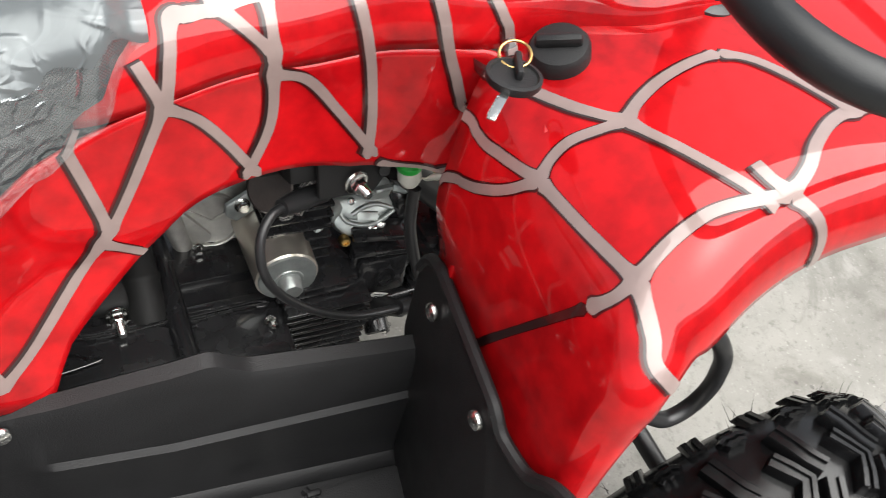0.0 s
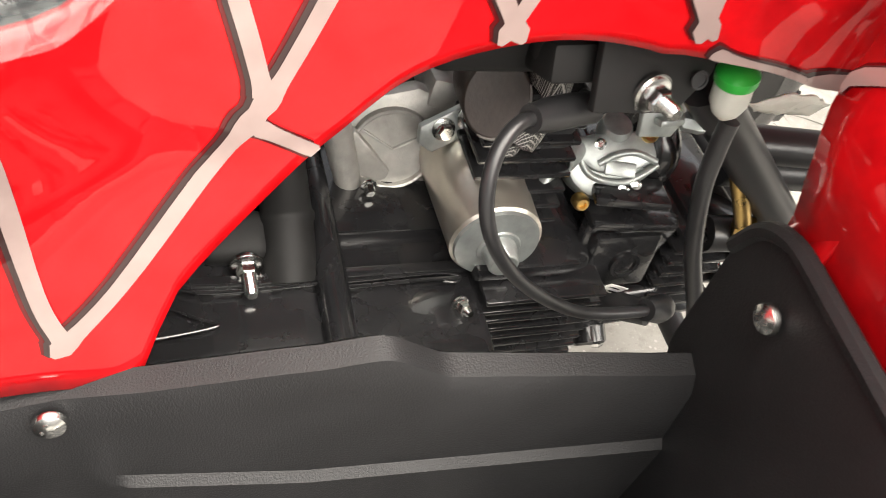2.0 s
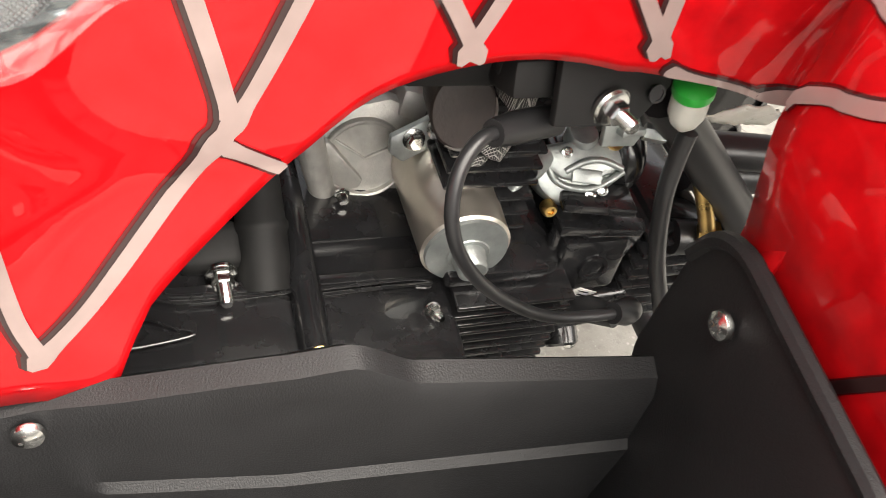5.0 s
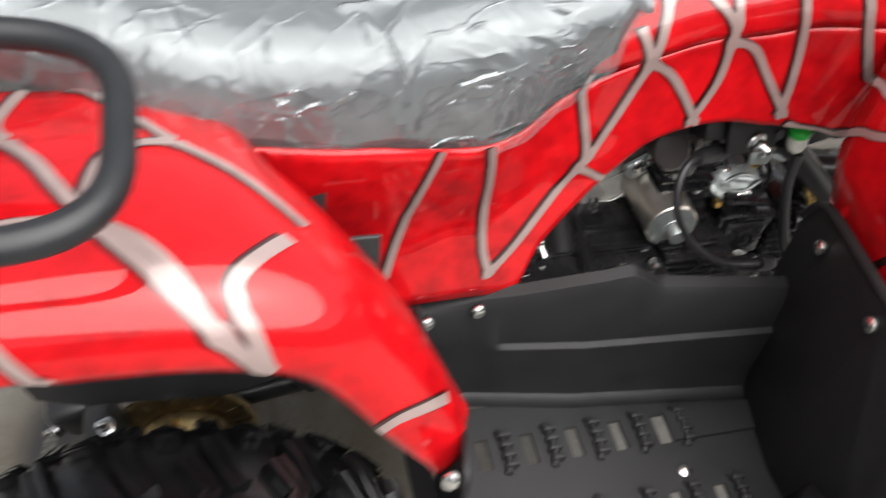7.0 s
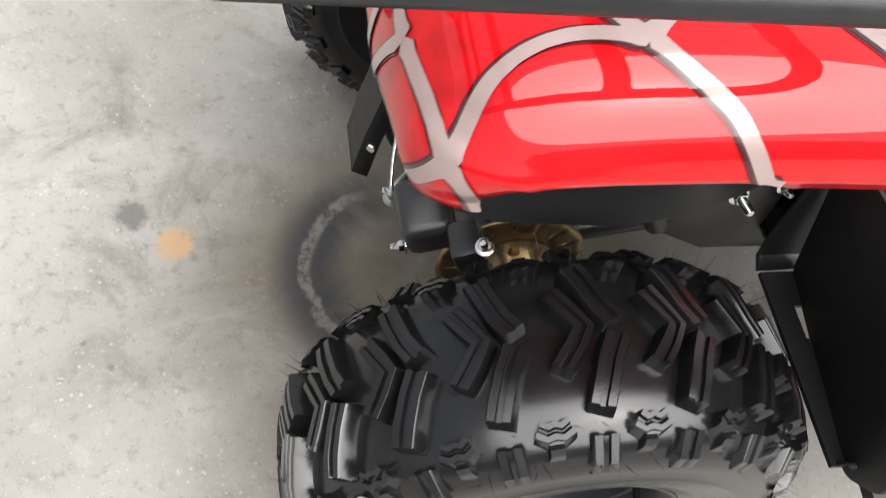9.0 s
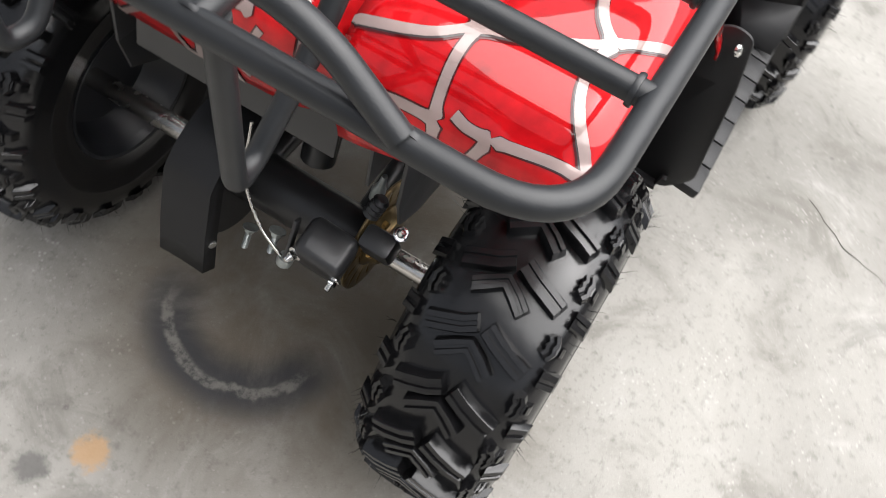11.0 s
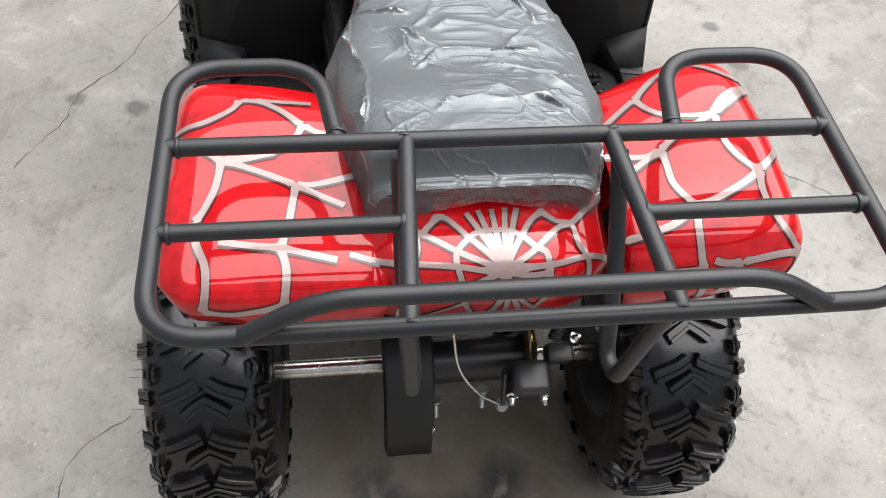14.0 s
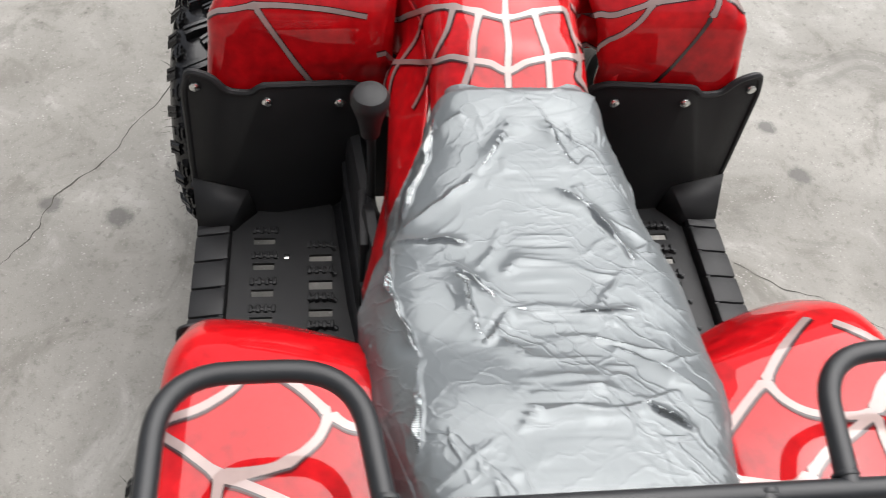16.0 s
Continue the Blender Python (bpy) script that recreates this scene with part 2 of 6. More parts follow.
    for x, y, size, paint in SPOTS:
        colour = blend(ranged(away(x, y, fine), size, size * 0.45, 0.0, 0.75), colour, paint)
    l.new(colour, b.inputs["Base Color"])
    l.new(ranged(mid, 0.3, 0.7, 0.62, 0.86), b.inputs["Roughness"])
    bp = n.new("ShaderNodeBump")
    bp.inputs["Strength"].default_value, bp.inputs["Distance"].default_value = 0.5, 0.002
    l.new(calc("ADD", calc("MULTIPLY", fine, 0.7), calc("MULTIPLY", grit, 0.35)), bp.inputs["Height"])
    l.new(bp.outputs[0], b.inputs["Normal"])
    return m


DARK_SPOT, ORANGE_SPOT = (0.06, 0.058, 0.055), (0.30, 0.18, 0.08)
SPOTS = [(-0.384, 0.121, 0.028, DARK_SPOT), (-0.33, 0.075, 0.03, ORANGE_SPOT), (0.882, 0.642, 0.035, DARK_SPOT), (0.92, 0.781, 0.03, DARK_SPOT), (0.98, -0.86, 0.035, DARK_SPOT), (1.14, -0.83, 0.03, DARK_SPOT)]
bm = bmesh.new()
bmesh.ops.create_grid(bm, x_segments=8, y_segments=8, size=400)
ground = tagged(part("ground", bm, concrete(), shade=False), "grey worn concrete yard with stains and hairline cracks", "ground", kind="structure")
crack_dirt = material("crack_dirt", (0.045, 0.042, 0.036), 0.9, spread=0.3)


def crack(points, width):
    """A ragged open joint in the concrete."""
    line, bm, last = smooth_line([(x, y, 0) for x, y in points], 14), bmesh.new(), None
    for i, p in enumerate(line):
        a = (line[min(i + 1, len(line) - 1)] - line[max(i - 1, 0)]).normalized()
        side = Vector((-a.y, a.x, 0))
        p = p + side * 0.02 * noise.noise(p * 9) + side * 0.006 * noise.noise(p * 40)
        w = width * max(0.15, 0.6 + 0.9 * noise.noise(p * 23))
        row = [bm.verts.new(p + side * w * k + Vector((0, 0, 0.0005))) for k in (-0.5, 0.5)]
        if last:
            bm.faces.new((last[0], last[1], row[1], row[0]))
        last = row
    part("crack", bm, crack_dirt, ground, shade=False)


crack([(0.70,0.88),(0.777,0.849),(0.861,0.803),(0.959,0.749),(1.073,0.68),(1.245,0.598),(1.6,0.42)],0.004)
crack([(0.73,-0.62),(0.68,-0.694),(0.635,-0.77),(0.586,-0.858),(0.52,-0.92),(0.40,-1.05)],0.003)
crack([(-0.18,0.70),(-0.109,0.671),(-0.014,0.65),(0.026,0.608),(0.068,0.554)],0.003)

# plain walls beyond the view, added to block low sky light and darken reflections
unseen_wall_grey = material("grey_unseen_wall", (0.22, 0.215, 0.205), 0.85, spread=0.2, grain=12, bump=0.3, bump_scale=60)
for name, x, y, long, turn in (("unseen_wall_north", 7.2, 0, 14.0, 90), ("unseen_wall_south", -6.8, 0, 14.0, 90), ("unseen_wall_east", 0.2, -7.1, 14.2, 0), ("unseen_wall_west", 0.2, 7.1, 14.2, 0)):
    tagged(part(name, box((long, 0.2, 2.6), pose(x, y, 1.3, 0, 0, turn), 0.01), unseen_wall_grey, shade=False), "unseen plain grey wall added to dim the horizon", "wall", kind="structure")

# ---- the machine ----
quad = tagged(new("quad_bike"), "red quad bike with silver web pattern and black racks", "quad bike")

# fenders: a cross-section swept along a side profile; outer edge and skirt may change on the way
def sweep_fender(profile, inner, outer, skirt, crown, steps=7, across=24, drop=((0, 0.0),), edge=None):
    line = smooth_line([(x, 0, z) for x, z in profile], steps)
    rows, last = [], len(line) - 1
    for i, p in enumerate(line):
        t = (line[min(i + 1, last)] - line[max(i - 1, 0)]).normalized()
        nrm = Vector((-t.z, 0, t.x))
        r, far, near = along(i / last, skirt), along(i / last, outer), along(i / last, inner)
        row = []
        for k in range(across + 1):
            u = k / across
            if u < 0.5:
                v = u / 0.5
                y, d = near + (far - r - near) * v, crown * math.sin(math.pi * v) - along(i / last, drop) * (1 - v) ** 1.3
            else:
                a = (u - 0.5) / 0.5 * math.pi / 2
                y, d = far - r + r * math.sin(a), -r * (1 - math.cos(a))
            q = Vector((p.x, -y, p.z)) + nrm * d
            if edge and i < 0.45 * last and q.z < 0.70:
                # the rear face is cut off along a line that climbs towards the corner
                low = along(y, edge)
                q.z = low + (0.70 - low) * max(0.0, q.z - profile[0][1]) / (0.70 - profile[0][1])
            row.append(q)
        rows.append(row)
    return sheet(rows)


REAR = [(-0.170, 0.608), (-0.177, 0.652), (-0.164, 0.700), (-0.122, 0.728), (-0.02, 0.738), (0.08, 0.733), (0.145, 0.708), (0.19, 0.655), (0.222, 0.60), (0.236, 0.565)]
FALL = [(0, 0), (0.3, 0.006), (0.45, 0.018), (0.56, 0.036), (0.66, 0.058), (0.8, 0.055), (1, 0.0)]
REAR_LEFT = [(-0.168, 0.606), (-0.176, 0.645), (-0.166, 0.676), (-0.125, 0.694), (-0.02, 0.700), (0.08, 0.703), (0.145, 0.687), (0.19, 0.645), (0.222, 0.60), (0.236, 0.565)]
FALL_LEFT = [(0, 0), (0.5, 0.006), (0.66, 0.03), (0.8, 0.04), (1, 0.0)]
rear = sweep_fender(REAR, [(0, 0.135), (0.2, 0.125), (0.6, 0.125), (0.8, 0.15), (1, 0.30)], [(0, 0.325), (0.25, 0.336), (0.7, 0.338), (1, 0.352)], [(0, 0.03), (0.25, 0.045), (0.8, 0.045), (1, 0.03)], 0.004, drop=FALL, edge=[(0.13, 0.612), (0.21, 0.630), (0.29, 0.650), (0.335, 0.660)])
rear_l = mirrored(sweep_fender(REAR_LEFT, [(0, 0.135), (0.2, 0.125), (0.6, 0.125), (0.8, 0.15), (1, 0.32)], [(0, 0.352), (0.25, 0.366), (0.7, 0.368), (1, 0.378)], [(0, 0.03), (0.25, 0.038), (0.8, 0.04), (1, 0.03)], 0.004, drop=FALL_LEFT, edge=[(0.13, 0.606), (0.24, 0.615), (0.32, 0.632), (0.366, 0.640)]))
FRONT = [(0.598, 0.560), (0.602, 0.64), (0.612, 0.70), (0.640, 0.742), (0.70, 0.769), (0.80, 0.782), (0.95, 0.782), (1.08, 0.765), (1.16, 0.70)]
front = sweep_fender(FRONT, [(0, 0.166), (0.10, 0.160), (0.16, 0.150), (0.4, 0.12), (1, 0.12)], [(0, 0.374), (0.2, 0.364), (0.36, 0.346), (0.62, 0.32), (1, 0.30)], [(0, 0.014), (0.2, 0.025), (0.4, 0.05), (1, 0.05)], 0.0)
for v in front.verts:
    # the lower part leans forward next to the engine
    v.co.x += 0.12 * max(0.0, 0.300 + v.co.y) * step((0.645 - v.co.z) / 0.06) * step((0.70 - v.co.x) / 0.06)
front_l = mirrored(sweep_fender(FRONT, [(0, 0.126), (0.16, 0.126), (0.4, 0.12), (1, 0.12)], [(0, 0.374), (0.2, 0.364), (0.36, 0.346), (0.62, 0.32), (1, 0.30)], [(0, 0.014), (0.2, 0.025), (0.4, 0.05), (1, 0.05)], 0.0))
for v in front_l.verts:
    v.co.x += 0.12 * max(0.0, 0.300 - v.co.y) * step((0.645 - v.co.z) / 0.06) * step((0.70 - v.co.x) / 0.06)


def dome(x):
    """Half width, top and lower edge of the tank cover."""
    return (along(x, [(0.38, 0.093), (0.55, 0.095), (0.64, 0.118), (0.74, 0.15), (1.15, 0.15)]),
            along(x, [(0.38, 0.745), (0.48, 0.782), (0.62, 0.812), (0.78, 0.83), (1.0, 0.82), (1.15, 0.74)]),
            along(x, [(0.38, 0.69), (0.50, 0.722), (0.64, 0.742), (0.76, 0.765), (1.15, 0.72)]))


def side_panel():
    flow = rounded([(-0.06, -0.126, 0), (0.08, -0.120, 0), (0.545, -0.098, 0), (0.638, -0.118, 0), (0.607, -0.192, 0)], 0.045, 9)
    fine = []
    for a, b in zip(flow, flow[1:]):
        k = max(1, int((b - a).length / 0.008))
        fine += [a.lerp(b, i / k) for i in range(k)]
    fine.append(flow[-1])
    arch = smooth_line([(0.20, 0, 0.475), (0.30, 0, 0.475), (0.343, 0, 0.475), (0.362, 0, 0.52), (0.419, 0, 0.584), (0.455, 0, 0.620), (0.509, 0, 0.635), (0.565, 0, 0.630), (0.605, 0, 0.612), (0.64, 0, 0.58)], 10)
    rows = []
    for p in fine:
        low = next((a.z + (b.z - a.z) * (p.x - a.x) / (b.x - a.x) for a, b in zip(arch, arch[1:]) if a.x <= p.x <= b.x), 0.475)
        if p.x > 0.56 or p.y < -0.118:
            low = 0.632 + 0.013 * step((-p.y - 0.12) / 0.03) - 0.092 * step((-p.y - 0.174) / 0.012)
        half, _, edge = dome(p.x)
        bench = along(p.x, [(-0.06, 0.698), (0.0, 0.694), (0.09, 0.684), (0.19, 0.670), (0.28, 0.650), (0.32, 0.652), (0.36, 0.668)])
        high = bench + (edge - bench) * step((p.x - 0.33) / 0.09)
        flare = along(p.x, [(-0.06, -0.150), (0.10, -0.152), (0.20, -0.146), (0.28, -0.130), (0.36, -0.108), (0.42, -0.10)])
        turn = step((-p.y - 0.112) / 0.05) if p.x > 0.5 else 0.0
        row = []
        for k in range(17):
            v = k / 16
            z = low + (high - low) * v
            y = p.y - 0.30 * max(0, 0.58 - z) * (1 - turn)
            tuck = step((z - 0.58) / (high - 0.58)) * (1 - turn) * step((p.x - 0.30) / 0.1)
            y = y + (-half - y) * tuck
            if p.x < 0.42:
                y += min(0.0, flare - y) * step((z - low) / max(0.05, high - low)) * (1 - tuck)
            row.append(Vector((p.x + turn * 0.35 * max(0, z - 0.66), y, z)))
        rows.append(row)
    return sheet(rows, flip=True)


side = side_panel()
side_l = mirrored(side)
for v in side_l.verts:
    # the left panel flares out further down
    v.co.y += (0.001 + (0.022 + 0.016 * step((v.co.x - 0.28) / 0.1)) * step((0.725 - v.co.z) / 0.10)) * step((0.62 - v.co.x) / 0.06)


def tank_cover():
    rows = []
    for i in range(49):
        x = 0.38 + 0.77 * i / 48
        half, top, low = dome(x)
        rows.append([Vector((x, -half * math.copysign(abs(math.cos(a)) ** 0.75, math.cos(a)), low + (top - low) * math.sin(a) ** 0.9)) for a in (math.pi * k / 32 for k in range(33))])
    return sheet(rows)


tank = tank_cover()


def skew(p):
    """The rear of the frame sits a little to the left."""
    return Vector((p.x, p.y + 0.034 * max(0.0, 0.45 - p.x), p.z))


def tail():
    line = smooth_line([(-0.02, 0, 0.712), (-0.08, 0, 0.708), (-0.138, 0, 0.700), (-0.164, 0, 0.680), (-0.166, 0, 0.64), (-0.148, 0, 0.585)], 6)
    rows = []
    for i, p in enumerate(line):
        t = (line[min(i + 1, len(line) - 1)] - line[max(i - 1, 0)]).normalized()
        nrm = Vector((t.z, 0, -t.x))
        rows.append([skew(p + Vector((0, y, 0)) - nrm * 0.03 * abs(y / 0.14) ** 6) for y in (-0.14 + 0.28 * k / 24 for k in range(25))])
    return sheet(rows, flip=True)


rump = tail()
from mathutils.bvhtree import BVHTree

PANELS, SKIN = [], bmesh.new()
for name, bm in (("rear_fender", rear), ("rear_fender", rear_l), ("front_fender", front), ("front_fender", front_l), ("side_panel", side), ("side_panel", side_l), ("tank_cover", tank), ("tail_panel", rump)):
    bm.normal_update()
    if sum(f.normal.dot(f.calc_center_median() - Vector((0.6 * f.calc_center_median().x + 0.12, 0, 0.45))) for f in bm.faces) < 0:
        bmesh.ops.reverse_faces(bm, faces=bm.faces[:])
        bm.normal_update()
    tree = BVHTree.FromBMesh(bm)
    SKIN = join(SKIN, bm.copy())
    PANELS.append((part(name, bm, red, quad, thick=0.003), tree))
SKIN.normal_update()
SKIN_TREE = BVHTree.FromBMesh(SKIN)

# seat
def seat_rows(grow=0.0, n=44, m=36, hang=0.0):
    rows = []
    for i in range(n + 1):
        x = -0.088 - grow + (0.508 + 2 * grow) * i / n
        top = along(x, [(-0.088, 0.744), (-0.066, 0.776), (0.0, 0.770), (0.11, 0.748), (0.22, 0.742), (0.33, 0.748), (0.40, 0.760), (0.42, 0.748)])
        low = along(x, [(-0.088, 0.704), (0.0, 0.698), (0.09, 0.684), (0.19, 0.670), (0.28, 0.652), (0.32, 0.657), (0.36, 0.680), (0.39, 0.705), (0.42, 0.736)])
        wt = along(x, [(-0.088, 0.114), (-0.05, 0.124), (0.05, 0.130), (0.15, 0.125), (0.28, 0.10), (0.40, 0.081), (0.42, 0.07)])
        wb = along(x, [(-0.088, 0.120), (0.05, 0.152), (0.15, 0.150), (0.28, 0.126), (0.39, 0.096), (0.42, 0.076)])
        top, wt, wb, low = top + grow, wt + grow, wb + grow, low - hang
        row = []
        for k in range(m + 1):
            a = math.pi * k / m
            c, s = math.cos(a), math.sin(a)
            z = low + (top - low) * s ** 0.27
            w = wb + (wt - wb) * s ** 0.55
            row.append(skew(Vector((x, -w * math.copysign(abs(c) ** 0.40, c), z))))
        rows.append(row)
    # closed rear end
    first, mid = rows[0], Vector((-0.097 - grow, rows[0][0].y * 0.5 + rows[0][-1].y * 0.5, 0.722))
    ends = []
    for f, back in ((0.0, 1.0), (0.45, 0.97), (0.8, 0.8), (0.95, 0.35)):
        ends.append([mid + Vector(((q.x - mid.x) * back, (q.y - mid.y) * f, (q.z - mid.z) * f)) * 1.0 for q in first])
    for row in ends:
        for q, e in zip(row, first):
            q.x = min(q.x, e.x)
    return ends + rows


def vinyl_weave():
    """Black vinyl with a pressed carbon-like weave."""
    m = material("black_seat_vinyl", (0.022, 0.022, 0.023), 0.38, spread=0.2, grain=60)
    n, l = m.node_tree.nodes, m.node_tree.links
    co, bp, add = n["Texture Coordinate"], n.new("ShaderNodeBump"), n.new("ShaderNodeMath")
    for k, way in enumerate((45, -45)):
        w, mp = n.new("ShaderNodeTexWave"), n.new("ShaderNodeMapping")
        mp.inputs["Rotation"].default_value = (radians(20), radians(way), 0)
        w.bands_direction, w.inputs["Scale"].default_value, w.inputs["Distortion"].default_value = "X", 210, 0.3
        l.new(co.outputs["Object"], mp.inputs[0]), l.new(mp.outputs[0], w.inputs[0]), l.new(w.outputs["Fac"], add.inputs[k])
    bp.inputs["Strength"].default_value, bp.inputs["Distance"].default_value = 0.5, 0.001
    l.new(add.outputs[0], bp.inputs["Height"]), l.new(bp.outputs[0], n["Principled BSDF"].inputs["Normal"])
    return m


seat = part("seat", sheet(seat_rows(), flip=False), vinyl_weave(), quad, "black seat with a pressed weave grain")


def wrap_film(layers):
    """Thin clear film, mostly see-through, crumpled gloss; on top, sky sheen painted as opaque grey."""
    m = bpy.data.materials.new(("shaded_fold_film", "clear_plastic_film", "sky_sheen_grey_film")[layers])
    m.use_nodes = True
    n, l = m.node_tree.nodes, m.node_tree.links
    n.remove(n["Principled BSDF"])
    clear, gloss, milk = n.new("ShaderNodeBsdfTransparent"), n.new("ShaderNodeBsdfGlossy"), n.new("ShaderNodeBsdfDiffuse")
    clear.inputs["Color"].default_value = (0.92, 0.93, 0.93, 1)
    gloss.inputs["Roughness"].default_value, gloss.inputs["Color"].default_value = 0.21 if layers == 2 else 0.13, (0.90, 0.96, 0.98, 1)
    milk.inputs["Color"].default_value = (0.104, 0.113, 0.117, 1) if layers == 2 else (0.58, 0.63, 0.65, 1)
    a, b, bp = n.new("ShaderNodeMixShader"), n.new("ShaderNodeMixShader"), n.new("ShaderNodeBump")
    a.inputs[0].default_value = 0.915 if layers == 2 else 0.35
    co, warp, mix = n.new("ShaderNodeTexCoord"), n.new("ShaderNodeTexNoise"), n.new("ShaderNodeMix")
    mix.data_type, mix.inputs[0].default_value = "VECTOR", 0.10
    warp.inputs["Scale"].default_value, warp.inputs["Detail"].default_value = 9, 4
    l.new(co.outputs["Object"], warp.inputs["Vector"]), l.new(co.outputs["Object"], mix.inputs[4]), l.new(warp.outputs["Color"], mix.inputs[5])

    def calc(op, x, y, z=0.0):
        k = n.new("ShaderNodeMath")
        k.operation = op
        for i, v in enumerate((x, y, z)):
            if isinstance(v, float):
                k.inputs[i].default_value = v
            else:
                l.new(v, k.inputs[i])
        return k.outputs[0]

    def creases(size, turn, width, seed):
        """Long sharp folds that come and go."""
        mp, cells, some, edge, patch = n.new("ShaderNodeMapping"), n.new("ShaderNodeTexVoronoi"), n.new("ShaderNodeTexNoise"), n.new("ShaderNodeMapRange"), n.new("ShaderNodeMapRange")
        mp.vector_type = "TEXTURE"
        mp.inputs["Scale"].default_value, mp.inputs["Rotation"].default_value, mp.inputs["Location"].default_value = (1.0, 4.2, 1.6), (0, 0, turn), (seed, seed * 0.7, 0)
        cells.feature, cells.inputs["Scale"].default_value = "DISTANCE_TO_EDGE", size
        some.inputs["Scale"].default_value, some.inputs["Detail"].default_value = 16, 2
        for node, lo, hi, a, b in ((edge, 0.0, width, 1.0, 0.0), (patch, 0.38, 0.55, 0.0, 1.0)):
            for key, v in (("From Min", lo), ("From Max", hi), ("To Min", a), ("To Max", b)):
                node.inputs[key].default_value = v
        l.new(mix.outputs[1], mp.inputs[0]), l.new(mp.outputs[0], cells.inputs["Vector"]), l.new(mp.outputs[0], some.inputs["Vector"])
        l.new(cells.outputs["Distance"], edge.inputs[0]), l.new(some.outputs[0], patch.inputs[0])
        return calc("MULTIPLY", edge.outputs[0], patch.outputs[0])

    one, two, small = creases(15.0, -0.95, 0.03, 0.3), creases(34.0, -0.75, 0.07, 1.7), creases(58.0, 0.55, 0.10, 3.1)
    facets = n.new("ShaderNodeTexVoronoi")
    facets.inputs["Scale"].default_value = 70
    l.new(mix.outputs[1], facets.inputs["Vector"])
    height = calc("ADD", calc("ADD", calc("MULTIPLY", one, 0.6 if layers == 2 else 1.0), calc("MULTIPLY", two, 0.38 if layers == 2 else 0.55)), calc("MULTIPLY_ADD", small, 0.22 if layers == 2 else 0.35, calc("MULTIPLY", facets.outputs["Distance"], 0.12 if layers == 2 else 0.35)))
    bp.inputs["Strength"].default_value, bp.inputs["Distance"].default_value = 0.6 if layers == 2 else 0.8, 0.0018
    l.new(height, bp.inputs["Height"])
    for s in (gloss, milk):
        l.new(bp.outputs[0], s.inputs["Normal"])
    # where the film folds over itself it lets less through
    l.new(calc("MINIMUM", calc("MULTIPLY_ADD", calc("ADD", calc("MULTIPLY", one, one), calc("MULTIPLY", two, two)), 0.10, (0.20, 0.22, 0.86)[layers]), 0.92), b.inputs[0])
    l.new(gloss.outputs[0], a.inputs[1]), l.new(milk.outputs[0], a.inputs[2])
    l.new(clear.outputs[0], b.inputs[1]), l.new(a.outputs[0], b.inputs[2])
    l.new(b.outputs[0], n["Material Output"].inputs[0])
    return m


# long folds of the film over the seat: start and end in x, y
FOLDS = [(0.123, 0.050, 0.117, -0.072), (0.123, 0.050, 0.076, -0.029), (0.076, -0.029, 0.018, -0.105), (0.123, 0.050, 0.082, 0.078), (0.099, 0.072, 0.050, 0.026), (0.050, 0.026, 0.024, -0.022), (0.017, -0.036, -0.016, -0.082), (0.123, 0.050, 0.177, 0.090), (0.177, 0.090, 0.089, 0.077), (0.217, 0.133, 0.200, 0.076), (0.302, 0.010, 0.159, 0.029), (0.375, 0.002, 0.289, 0.062)]
FOLDS += [(0.289, 0.062, 0.229, 0.123), (0.386, 0.092, 0.252, 0.124), (0.379, -0.009, 0.295, -0.043), (0.272, -0.036, 0.173, -0.081), (0.217, 0.133, 0.073, 0.129), (0.073, 0.129, -0.035, 0.146), (0.372, 0.068, 0.336, 0.116), (0.024, 0.042, -0.003, 0.0), (0.087, 0.011, 0.064, -0.089), (0.160, 0.051, 0.209, 0.003), (0.269, -0.016, 0.244, -0.059)]


SMALL = random.Random(7)
for k in range(16):
    way = SMALL.choice((-2.25, -0.85, 2.6)) + SMALL.gauss(0, 0.22)
    fx, fy, reach = SMALL.uniform(-0.03, 0.36), SMALL.uniform(-0.09, 0.10), SMALL.uniform(0.05, 0.11)
    FOLDS.append((fx, fy, fx + reach * math.cos(way), fy + reach * math.sin(way)))
for k in range(90):
    # short crinkles that run out from the place where the film is gathered
    fx, fy = SMALL.uniform(-0.07, 0.41), SMALL.uniform(-0.12, 0.15)
    way = math.atan2(fy - 0.05, fx - 0.123) + SMALL.gauss(0, 0.55)
    reach = SMALL.uniform(0.015, 0.055)
    FOLDS.append((fx, fy, fx + reach * math.cos(way), fy + reach * math.sin(way)))


